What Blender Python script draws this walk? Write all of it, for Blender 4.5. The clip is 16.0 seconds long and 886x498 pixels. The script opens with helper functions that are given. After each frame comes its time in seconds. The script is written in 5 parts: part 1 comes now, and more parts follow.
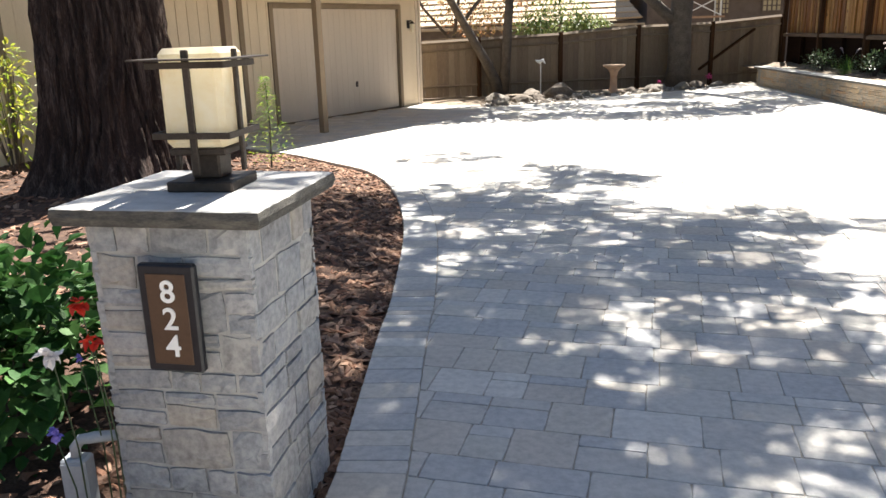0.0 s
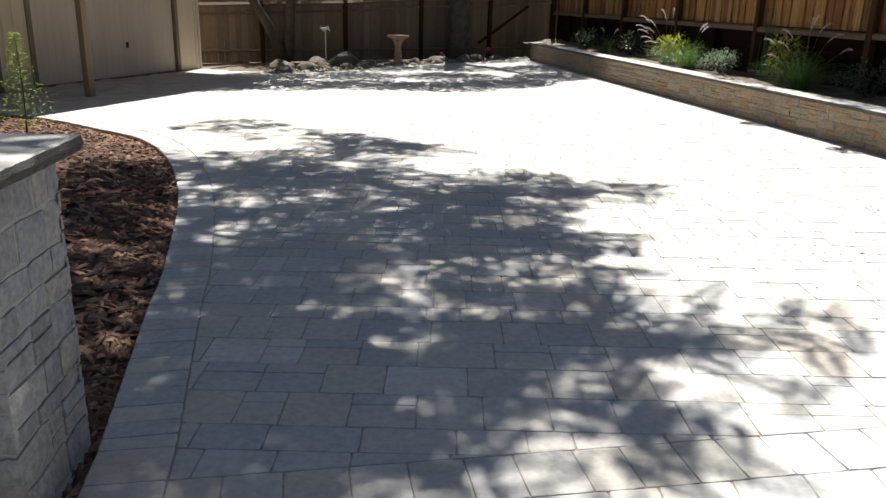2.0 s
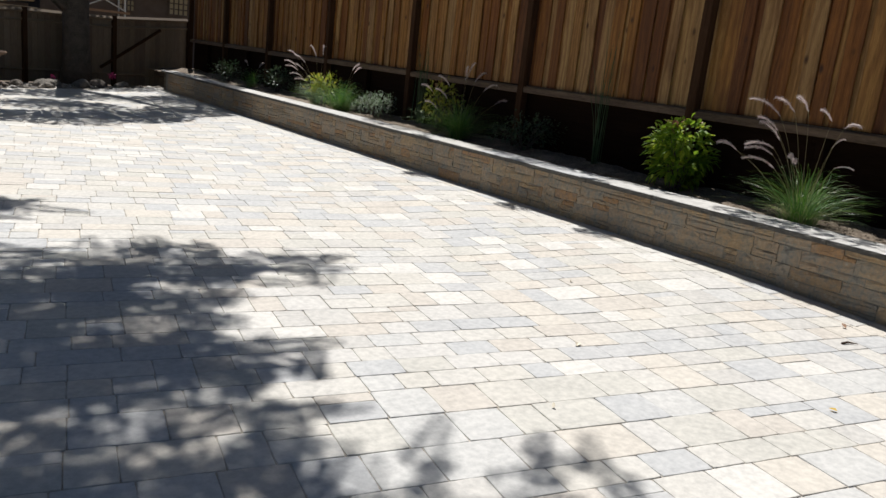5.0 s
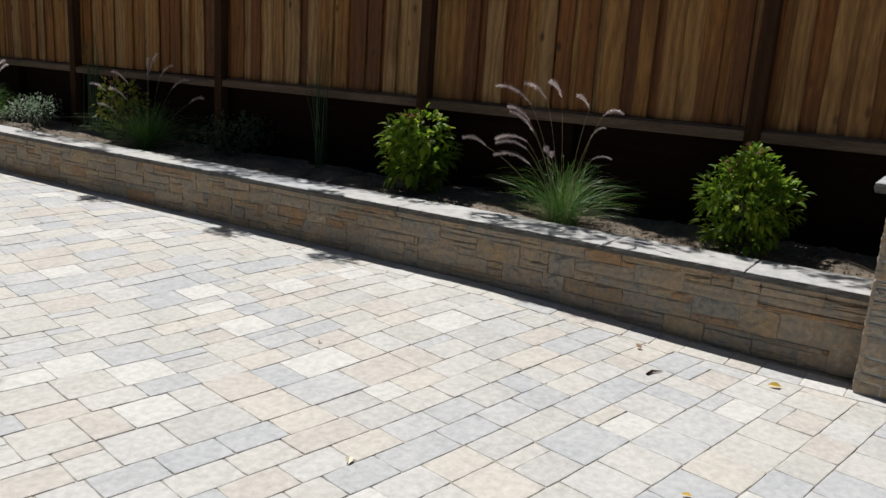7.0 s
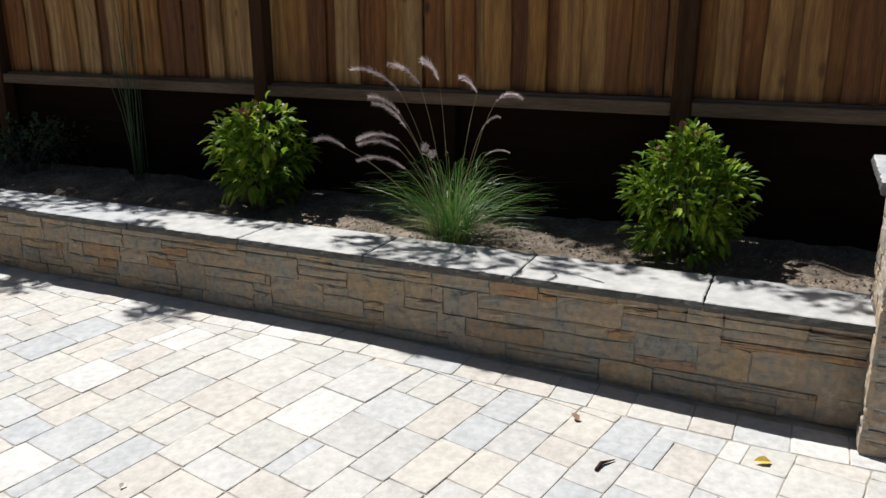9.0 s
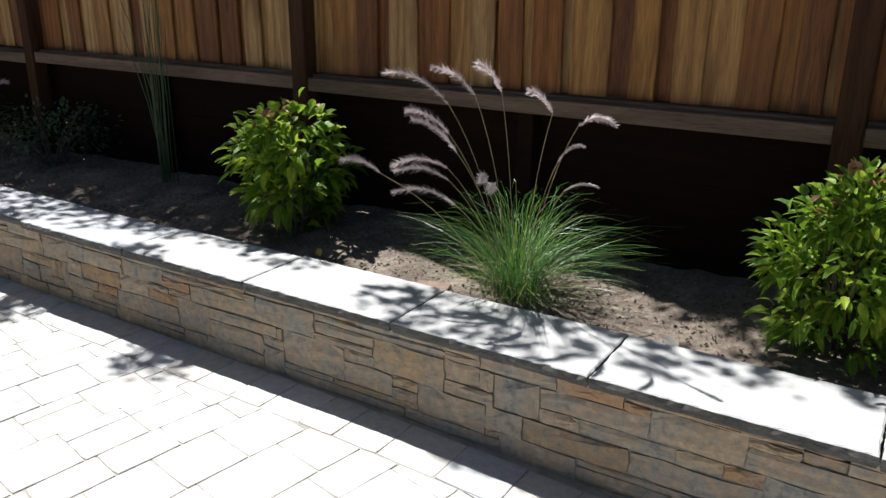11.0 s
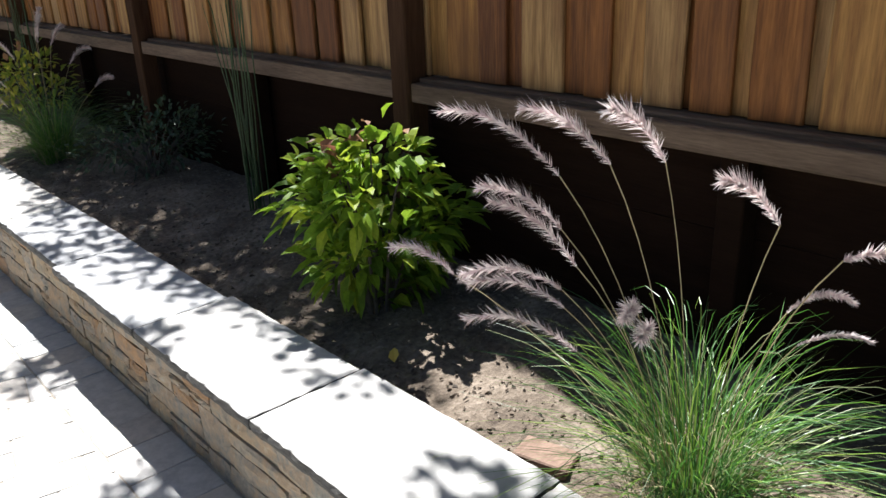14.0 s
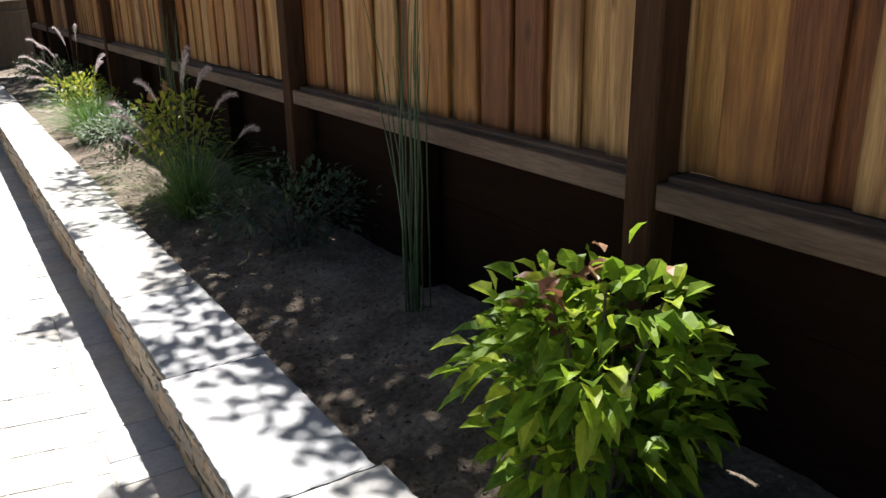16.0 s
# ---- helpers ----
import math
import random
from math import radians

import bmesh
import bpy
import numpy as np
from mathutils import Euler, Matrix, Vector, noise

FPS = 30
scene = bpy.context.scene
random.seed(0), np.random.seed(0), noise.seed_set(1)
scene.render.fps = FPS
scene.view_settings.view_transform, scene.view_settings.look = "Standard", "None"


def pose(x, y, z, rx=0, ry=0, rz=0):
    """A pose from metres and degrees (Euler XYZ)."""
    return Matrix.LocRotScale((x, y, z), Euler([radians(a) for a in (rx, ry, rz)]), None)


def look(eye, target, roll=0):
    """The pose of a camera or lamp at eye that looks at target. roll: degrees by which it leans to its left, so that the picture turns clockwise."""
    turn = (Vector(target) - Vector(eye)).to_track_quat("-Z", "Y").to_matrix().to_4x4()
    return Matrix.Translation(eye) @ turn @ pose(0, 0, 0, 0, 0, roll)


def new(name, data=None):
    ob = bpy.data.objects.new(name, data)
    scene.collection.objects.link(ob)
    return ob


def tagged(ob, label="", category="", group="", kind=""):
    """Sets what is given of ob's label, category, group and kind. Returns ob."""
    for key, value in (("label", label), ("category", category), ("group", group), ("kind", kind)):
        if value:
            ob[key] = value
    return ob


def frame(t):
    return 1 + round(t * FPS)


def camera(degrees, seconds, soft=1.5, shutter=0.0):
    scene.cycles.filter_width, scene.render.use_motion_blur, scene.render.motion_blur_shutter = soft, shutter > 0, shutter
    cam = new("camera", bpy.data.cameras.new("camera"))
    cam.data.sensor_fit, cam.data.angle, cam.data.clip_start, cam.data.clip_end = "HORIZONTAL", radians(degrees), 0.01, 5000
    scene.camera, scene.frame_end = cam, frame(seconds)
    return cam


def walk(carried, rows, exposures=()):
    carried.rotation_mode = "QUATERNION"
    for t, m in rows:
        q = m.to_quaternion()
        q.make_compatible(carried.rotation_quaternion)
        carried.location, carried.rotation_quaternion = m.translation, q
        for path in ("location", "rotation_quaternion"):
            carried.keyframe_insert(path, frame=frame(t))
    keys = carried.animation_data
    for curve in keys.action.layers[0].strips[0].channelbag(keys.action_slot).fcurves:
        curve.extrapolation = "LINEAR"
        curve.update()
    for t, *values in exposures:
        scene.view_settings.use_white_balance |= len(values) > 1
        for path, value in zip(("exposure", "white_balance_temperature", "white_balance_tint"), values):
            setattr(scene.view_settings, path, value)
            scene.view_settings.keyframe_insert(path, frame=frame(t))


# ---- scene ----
# ---- camera and walk ----
cam = camera(58.6, 16.0)
PATH = [
    (0, (-1.534, -0.018, 1.48), (-1.716, 1.901, 0.949), -1.6),
    (0.5, (-1.551, -0.016, 1.47), (-1.532, 1.908, 0.924), -1.6),
    (1, (-1.526, -0.027, 1.464), (-1.34, 1.893, 0.933), 0.2),
    (1.5, (-1.434, -0.005, 1.458), (-1.09, 1.878, 0.879), 1.5),
    (2, (-1.446, -0.069, 1.47), (-1.112, 1.808, 0.866), 1.4),
    (2.5, (-1.424, 0.039, 1.469), (-1.047, 1.902, 0.849), 2.6),
    (3, (-1.33, 0.159, 1.504), (-0.741, 1.989, 0.953), 2.0),
    (3.5, (-1.257, 0.341, 1.482), (-0.533, 2.15, 1.029), 2.1),
    (3.7, (-1.212, 0.423, 1.471), (-0.435, 2.213, 1.034), 2.8),
    (5.8, (-0.767, 1.924, 1.389), (0.568, 3.333, 0.907), 5.1),
    (6, (-0.676, 2.012, 1.392), (0.702, 3.382, 0.917), 4.1),
    (6.5, (-0.426, 2.256, 1.423), (1.102, 3.451, 0.936), 3.4),
    (7, (-0.112, 2.417, 1.48), (1.513, 3.49, 1.025), 3.8),
    (7.5, (0.219, 2.545, 1.479), (1.859, 3.579, 0.987), 3.6),
    (8, (0.531, 2.735, 1.508), (2.24, 3.649, 1.013), 2.2),
    (8.2, (0.674, 2.79, 1.529), (2.402, 3.672, 1.042), 0.7),
    (10.3, (1.725, 3.284, 1.691), (3.442, 4.034, 0.992), 1.9),
    (10.5, (1.875, 3.284, 1.694), (3.522, 4.203, 1.027), -0.1),
    (11, (2.144, 3.355, 1.682), (3.737, 4.377, 1.037), 0.4),
    (11.5, (2.415, 3.458, 1.689), (3.994, 4.509, 1.055), 1.0),
    (12, (2.6, 3.542, 1.693), (4.164, 4.622, 1.069), -0.4),
    (12.5, (2.818, 3.537, 1.678), (4.299, 4.739, 1.077), -0.2),
    (13, (3.01, 3.534, 1.707), (4.343, 4.875, 1.056), 0.8),
    (13.5, (3.282, 3.708, 1.664), (4.548, 5.098, 0.982), -0.8),
    (14, (3.485, 3.984, 1.656), (4.71, 5.393, 0.94), -2.2),
    (14.5, (3.651, 4.111, 1.687), (4.681, 5.692, 1.024), -1.8),
    (15, (3.761, 4.353, 1.691), (4.671, 5.981, 0.97), -1.5),
    (15.5, (3.841, 4.677, 1.697), (4.759, 6.335, 1.059), -4.3),
    (16, (3.84, 4.875, 1.673), (4.833, 6.495, 1.047), -1.0),
]
EXPOSURES = [(0, 2.25, 6750, 10), (0.5, 2.2, 6750, 10), (1.0, 1.85, 6650, 10), (1.5, 1.35, 6550, 10), (2.0, 1.0, 6600, 10), (2.6, 0.75, 6350, 10), (3.5, 0.6, 6300, 10), (5.8, 0.3, 6300, 10), (7.0, 0.18, 6200, 10), (8.2, 0.28, 6150, 10), (10.3, 0.8, 6050, 10), (11, 0.95, 5950, 10), (12, 1.25, 5950, 10), (13, 1.5, 6000, 11), (14.5, 1.5, 6150, 11), (16, 1.45, 6350, 12)]
walk(cam, [(t, look(eye, target, roll)) for t, eye, target, roll in PATH], EXPOSURES)

# ---- world and sun ----
SUN = Vector((0.17, 0.58, 1.0)).normalized()
world = bpy.data.worlds.new("world")
scene.world = world
world.use_nodes = True
wn, wl = world.node_tree.nodes, world.node_tree.links
sky = wn.new("ShaderNodeTexSky")
sky.sky_type = "NISHITA"
sky.sun_disc = False
sky.sun_elevation = math.asin(SUN.z)
sky.sun_rotation = math.atan2(SUN.x, SUN.y)
wl.new(sky.outputs[0], wn["Background"].inputs[0])
wn["Background"].inputs[1].default_value = 0.034
sun = new("sun", bpy.data.lights.new("sun", "SUN"))
sun.data.energy = 5.0
sun.data.angle = radians(0.53)
sun.data.color = (1.0, 0.965, 0.915)
sun.matrix_world = look(SUN * 60, (0, 0, 0))

rng = random.Random(7)


# ---- materials ----
def material(name, colours, scale=6.0, fine=60.0, rough=0.8, bump=0.3, vary="", tints=(), stretch=(1, 1, 1), metal=0.0, mix=0.35, spec=0.35, translucent=0.0, depth=0.01, grain=0.35):
    """colours: dark to light, mixed by a large and a fine noise in world space; vary: 'object' or 'island' picks a tint per piece."""
    m = bpy.data.materials.new(name)
    m.use_nodes = True
    n, l = m.node_tree.nodes, m.node_tree.links
    b = n["Principled BSDF"]
    b.inputs["Roughness"].default_value = rough
    b.inputs["Metallic"].default_value = metal
    b.inputs["Specular IOR Level"].default_value = spec
    geo = n.new("ShaderNodeNewGeometry")
    mp = n.new("ShaderNodeMapping")
    mp.inputs["Scale"].default_value = stretch
    l.new(geo.outputs["Position"], mp.inputs["Vector"])
    big = n.new("ShaderNodeTexNoise")
    big.inputs["Scale"].default_value = scale
    big.inputs["Detail"].default_value = 4
    small = n.new("ShaderNodeTexNoise")
    small.inputs["Scale"].default_value = fine
    small.inputs["Detail"].default_value = 5
    small.inputs["Roughness"].default_value = 0.65
    l.new(mp.outputs[0], big.inputs["Vector"])
    l.new(mp.outputs[0], small.inputs["Vector"])
    add = n.new("ShaderNodeMath")
    add.operation = "MULTIPLY_ADD"
    add.inputs[1].default_value = 0.5
    l.new(small.outputs["Fac"], add.inputs[0])
    half = n.new("ShaderNodeMath")
    half.operation = "MULTIPLY"
    half.inputs[1].default_value = 0.5
    l.new(big.outputs["Fac"], half.inputs[0])
    l.new(half.outputs[0], add.inputs[2])
    ramp = n.new("ShaderNodeValToRGB")
    e = ramp.color_ramp.elements
    while len(e) < len(colours):
        e.new(0.5)
    for i, c in enumerate(colours):
        e[i].position = 0.34 + 0.32 * i / max(1, len(colours) - 1)
        e[i].color = (*c, 1)
    l.new(add.outputs[0], ramp.inputs["Fac"])
    out = ramp.outputs["Color"]
    if vary:
        src = n.new("ShaderNodeObjectInfo").outputs["Random"] if vary == "object" else geo.outputs["Random Per Island"]
        tint = n.new("ShaderNodeValToRGB")
        tint.color_ramp.interpolation = "CONSTANT"
        t = tint.color_ramp.elements
        while len(t) < len(tints):
            t.new(0.5)
        for i, c in enumerate(tints):
            t[i].position = i / len(tints)
            t[i].color = (*c, 1)
        l.new(src, tint.inputs["Fac"])
        mx = n.new("ShaderNodeMix")
        mx.data_type = "RGBA"
        mx.inputs["Factor"].default_value = 1 - mix
        l.new(out, mx.inputs["A"])
        l.new(tint.outputs["Color"], mx.inputs["B"])
        out = mx.outputs["Result"]
        dk = n.new("ShaderNodeMix")
        dk.data_type = "RGBA"
        dk.blend_type = "MULTIPLY"
        dk.inputs["Factor"].default_value = grain
        gr = n.new("ShaderNodeValToRGB")
        gr.color_ramp.elements[0].position, gr.color_ramp.elements[1].position = 0.35, 0.62
        gr.color_ramp.elements[0].color = (0.35, 0.35, 0.35, 1)
        l.new(small.outputs["Fac"], gr.inputs["Fac"])
        l.new(out, dk.inputs["A"])
        l.new(gr.outputs["Color"], dk.inputs["B"])
        out = dk.outputs["Result"]
    l.new(out, b.inputs["Base Color"])
    if bump:
        bm = n.new("ShaderNodeBump")
        bm.inputs["Strength"].default_value = bump
        bm.inputs["Distance"].default_value = depth
        l.new(add.outputs[0], bm.inputs["Height"])
        l.new(bm.outputs[0], b.inputs["Normal"])
    if translucent:
        tr = n.new("ShaderNodeBsdfTranslucent")
        l.new(out, tr.inputs["Color"])
        ms = n.new("ShaderNodeMixShader")
        ms.inputs[0].default_value = translucent
        l.new(b.outputs[0], ms.inputs[1])
        l.new(tr.outputs[0], ms.inputs[2])
        l.new(ms.outputs[0], n["Material Output"].inputs["Surface"])
    return m


PAVER_TINTS = [(0.52, 0.49, 0.435), (0.47, 0.45, 0.42), (0.54, 0.49, 0.42), (0.43, 0.43, 0.43), (0.61, 0.585, 0.54), (0.50, 0.45, 0.39), (0.48, 0.475, 0.46), (0.53, 0.505, 0.46), (0.48, 0.46, 0.41), (0.42, 0.425, 0.43), (0.52, 0.50, 0.47)]
STONE_TINTS = [(0.40, 0.345, 0.265), (0.34, 0.31, 0.265), (0.44, 0.335, 0.21), (0.31, 0.305, 0.275), (0.40, 0.22, 0.11), (0.37, 0.335, 0.285), (0.42, 0.36, 0.285), (0.27, 0.21, 0.15), (0.38, 0.345, 0.285), (0.45, 0.36, 0.24), (0.32, 0.295, 0.255), (0.43, 0.375, 0.305)]
GREY_TINTS = [(0.34, 0.36, 0.38), (0.42, 0.41, 0.38), (0.29, 0.32, 0.35), (0.39, 0.35, 0.30), (0.44, 0.44, 0.44), (0.25, 0.26, 0.28), (0.44, 0.38, 0.30), (0.37, 0.39, 0.41)]
BOARD_TINTS = [(0.255, 0.090, 0.012), (0.370, 0.175, 0.036), (0.145, 0.045, 0.007), (0.470, 0.260, 0.080), (0.320, 0.130, 0.022), (0.110, 0.033, 0.006), (0.520, 0.320, 0.120), (0.230, 0.075, 0.010), (0.420, 0.215, 0.055), (0.190, 0.066, 0.011), (0.490, 0.285, 0.095), (0.350, 0.155, 0.030), (0.440, 0.270, 0.105), (0.400, 0.210, 0.060)]
OLD_TINTS = [(0.220, 0.165, 0.110), (0.187, 0.143, 0.099), (0.253, 0.198, 0.143), (0.165, 0.121, 0.088)]
PAVER = material("paver concrete", [(0.322, 0.312, 0.292), (0.493, 0.473, 0.433), (0.615, 0.585, 0.525)], 3.5, 26, 0.85, 0.5, "object", PAVER_TINTS, depth=0.004, grain=0.22, mix=0.3)
PAVER_FAR = material("paver concrete joined", [(0.322, 0.312, 0.292), (0.493, 0.473, 0.433), (0.615, 0.585, 0.525)], 3.5, 26, 0.85, 0.5, "island", PAVER_TINTS, depth=0.004, grain=0.22, mix=0.3)
SAND = material("joint sand", [(0.22, 0.20, 0.165), (0.46, 0.41, 0.34)], 9, 200, 0.95, 0.3)
STONE = material("ledge stone", [(0.15, 0.13, 0.11), (0.31, 0.28, 0.22), (0.43, 0.27, 0.13), (0.46, 0.40, 0.30)], 9, 32, 0.85, 0.9, "object", STONE_TINTS, mix=0.55, depth=0.016)
STONE_FAR = material("ledge stone joined", [(0.15, 0.13, 0.11), (0.31, 0.28, 0.22), (0.43, 0.27, 0.13), (0.46, 0.40, 0.30)], 9, 32, 0.85, 0.9, "island", STONE_TINTS, mix=0.55, depth=0.016)
MORTAR_PALE = material("pale mortar", [(0.36, 0.35, 0.33), (0.48, 0.47, 0.45)], 12, 120, 0.95, 0.4)
STONE_GREY = material("grey ledge stone", [(0.20, 0.205, 0.21), (0.36, 0.36, 0.36), (0.47, 0.45, 0.41)], 11, 40, 0.85, 0.8, "object", GREY_TINTS, mix=0.5, depth=0.009)
MORTAR = material("mortar", [(0.17, 0.155, 0.13), (0.30, 0.28, 0.24)], 12, 120, 0.95, 0.4)
CAP = material("bluestone cap", [(0.42, 0.41, 0.39), (0.47, 0.46, 0.44), (0.51, 0.49, 0.45)], 2, 12, 0.7, 0.12, "object", [(0.44, 0.43, 0.41), (0.48, 0.45, 0.39), (0.40, 0.41, 0.42), (0.50, 0.48, 0.44)], mix=0.5, depth=0.004)
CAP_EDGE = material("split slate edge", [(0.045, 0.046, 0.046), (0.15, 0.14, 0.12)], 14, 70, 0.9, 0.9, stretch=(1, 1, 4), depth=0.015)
BOARD = material("redwood board", [(0.095, 0.031, 0.007), (0.239, 0.104, 0.030), (0.342, 0.183, 0.068)], 3, 22, 0.65, 0.5, "object", BOARD_TINTS, stretch=(6, 6, 0.4), mix=0.28, grain=0.5, depth=0.004)
POST_WOOD = material("dark stained timber", [(0.030, 0.015, 0.008), (0.070, 0.037, 0.020)], 5, 30, 0.8, 0.35, stretch=(5, 5, 0.4), spec=0.05)
RAIL_WOOD = material("weathered rail timber", [(0.060, 0.036, 0.022), (0.190, 0.130, 0.085)], 5, 30, 0.8, 0.35, stretch=(5, 0.4, 5))
# dark brown wood taken near black: the shade under the rail is in its colour
KICK_SHADED = material("dark retaining plank, blackened for shade", [(0.010, 0.005, 0.003), (0.019, 0.010, 0.006)], 4, 30, 0.85, 0.4, stretch=(5, 0.4, 5), spec=0.05)
OLD_WOOD = material("old grey-brown fence board", [(0.12, 0.09, 0.06), (0.22, 0.17, 0.12)], 4, 26, 0.85, 0.4, "object", OLD_TINTS, stretch=(5, 5, 0.35))
SOIL = material("bed soil", [(0.060, 0.045, 0.033), (0.150, 0.117, 0.085), (0.29, 0.235, 0.18)], 5, 45, 0.95, 0.9, depth=0.03)
CLOD = material("soil crumbs", [(0.07, 0.05, 0.035), (0.17, 0.13, 0.09)], 20, 90, 0.95, 0.0, "island", [(0.14, 0.108, 0.078), (0.22, 0.18, 0.135), (0.10, 0.075, 0.054), (0.33, 0.28, 0.22)])
MULCH = material("bark mulch bed", [(0.021, 0.013, 0.009), (0.066, 0.036, 0.024), (0.120, 0.072, 0.048)], 9, 60, 0.95, 1.0, depth=0.03)
CHIP = material("bark chips", [(0.104, 0.052, 0.033), (0.260, 0.130, 0.078)], 20, 90, 0.9, 0.3, "island", [(0.208, 0.104, 0.065), (0.117, 0.065, 0.039), (0.312, 0.182, 0.117), (0.390, 0.260, 0.182), (0.078, 0.046, 0.033)])
EARTH = material("dry ground", [(0.10, 0.08, 0.055), (0.20, 0.16, 0.11)], 1.5, 30, 0.95, 0.4)
BARK = material("redwood bark", [(0.010, 0.007, 0.006), (0.045, 0.027, 0.021), (0.17, 0.125, 0.105)], 4, 30, 0.9, 1.0, stretch=(4, 4, 0.3), depth=0.05)
TRUNK = material("grey tree bark", [(0.045, 0.036, 0.030), (0.125, 0.105, 0.085)], 6, 35, 0.9, 0.8, depth=0.02)
LEAF = material("nandina leaf", [(0.10, 0.19, 0.018), (0.26, 0.38, 0.035)], 8, 60, 0.5, 0.1, "island", [(0.17, 0.30, 0.022), (0.28, 0.42, 0.03), (0.10, 0.20, 0.02), (0.42, 0.50, 0.04), (0.22, 0.35, 0.025)], mix=0.3, spec=0.3, translucent=0.5)
LEAF_DARK = material("dark shrub leaf", [(0.03, 0.06, 0.025), (0.06, 0.10, 0.04)], 8, 60, 0.45, 0.1, "island", [(0.035, 0.07, 0.03), (0.06, 0.10, 0.045), (0.09, 0.13, 0.06)], mix=0.3, spec=0.5, translucent=0.25)
LEAF_GERANIUM = material("geranium leaf", [(0.018, 0.065, 0.014), (0.05, 0.13, 0.03)], 8, 60, 0.6, 0.1, "island", [(0.022, 0.08, 0.018), (0.045, 0.12, 0.03), (0.07, 0.16, 0.04)], mix=0.3, spec=0.2, translucent=0.25)
LEAF_YELLOW = material("golden shrub leaf", [(0.20, 0.26, 0.03), (0.42, 0.42, 0.05)], 8, 60, 0.45, 0.1, "island", [(0.36, 0.38, 0.04), (0.22, 0.30, 0.035), (0.48, 0.44, 0.06), (0.15, 0.25, 0.03)], mix=0.3, translucent=0.45)
LEAF_PALE = material("silver-green shrub leaf", [(0.18, 0.24, 0.16), (0.36, 0.42, 0.32)], 8, 60, 0.5, 0.1, "island", [(0.22, 0.30, 0.18), (0.42, 0.46, 0.38), (0.14, 0.22, 0.10)], mix=0.3, translucent=0.35)
LEAF_RED = material("reddish young leaf", [(0.22, 0.09, 0.05), (0.34, 0.17, 0.09)], 8, 60, 0.45, 0.1, "island", [(0.26, 0.11, 0.06), (0.36, 0.21, 0.11)], translucent=0.35)
BLADE = material("fountain grass blade", [(0.07, 0.19, 0.035), (0.18, 0.34, 0.07)], 10, 60, 0.35, 0.0, "island", [(0.08, 0.24, 0.03), (0.17, 0.36, 0.04), (0.05, 0.15, 0.025), (0.30, 0.42, 0.07), (0.10, 0.23, 0.07), (0.40, 0.40, 0.22), (0.04, 0.10, 0.03), (0.05, 0.13, 0.05)], mix=0.25, spec=0.4, translucent=0.35)
STRAW = material("dry straw blade", [(0.30, 0.25, 0.13), (0.46, 0.39, 0.23)], 10, 60, 0.6, 0.0, translucent=0.3)
PLUME = material("pinkish seed plume", [(0.66, 0.56, 0.54), (0.86, 0.80, 0.76)], 30, 120, 0.5, 0.0, "island", [(0.76, 0.63, 0.62), (0.86, 0.78, 0.74), (0.52, 0.36, 0.38), (0.90, 0.86, 0.80)], translucent=0.4)
REED = material("horsetail stem", [(0.025, 0.052, 0.021), (0.056, 0.098, 0.035)], 20, 60, 0.5, 0.1)
SPRAY = material("conifer spray", [(0.03, 0.06, 0.02), (0.07, 0.12, 0.04)], 8, 60, 0.6, 0.0, "island", [(0.04, 0.08, 0.025), (0.07, 0.12, 0.035)])
CANOPY = material("canopy leaf", [(0.06, 0.11, 0.03), (0.16, 0.22, 0.06)], 3, 40, 0.5, 0.0, "island", [(0.08, 0.13, 0.03), (0.16, 0.21, 0.05), (0.26, 0.28, 0.07), (0.06, 0.10, 0.03)], translucent=0.35)
RUST_LEAF = material("rusty autumn leaf", [(0.16, 0.08, 0.04), (0.34, 0.18, 0.08)], 3, 40, 0.6, 0.0, "island", [(0.28, 0.13, 0.06), (0.36, 0.24, 0.10), (0.16, 0.16, 0.06)], translucent=0.35)
SIDING = material("beige painted siding", [(0.621, 0.509, 0.360), (0.745, 0.621, 0.447)], 1.2, 40, 0.7, 0.12, stretch=(3, 3, 0.4))
DOOR_PAINT = material("beige painted garage door", [(0.576, 0.480, 0.372), (0.672, 0.564, 0.444)], 1.0, 40, 0.65, 0.1, stretch=(3, 3, 0.4))
TRIM = material("brown painted trim", [(0.20, 0.145, 0.09), (0.27, 0.20, 0.13)], 2, 40, 0.7, 0.15, stretch=(3, 3, 0.4))
SOFFIT = material("tan eave paint", [(0.36, 0.27, 0.18), (0.44, 0.34, 0.23)], 2, 40, 0.7, 0.15)
SHINGLE = material("cedar shingle", [(0.34, 0.25, 0.16), (0.50, 0.39, 0.27)], 2, 30, 0.85, 0.4, "island", [(0.50, 0.37, 0.24), (0.58, 0.46, 0.33), (0.44, 0.31, 0.20)])
DARK_WALL = material("brown shingle wall", [(0.10, 0.075, 0.06), (0.17, 0.13, 0.11)], 3, 30, 0.85, 0.4)
IRON = material("dark bronze metal", [(0.035, 0.028, 0.022), (0.07, 0.055, 0.045)], 10, 80, 0.55, 0.1, metal=0.4)
BLACK = material("black painted frame", [(0.012, 0.013, 0.016), (0.022, 0.023, 0.028)], 10, 80, 0.45, 0.05)
BROWN_PLATE = material("brown sign plate", [(0.075, 0.042, 0.025), (0.10, 0.058, 0.034)], 10, 80, 0.6, 0.05)
NUMERAL = material("white numerals", [(0.78, 0.78, 0.76), (0.84, 0.84, 0.82)], 10, 80, 0.5, 0.0)
ALABASTER = material("alabaster glass", [(0.78, 0.66, 0.44), (0.86, 0.79, 0.62), (0.90, 0.86, 0.74)], 4, 15, 0.45, 0.05, translucent=0.55)
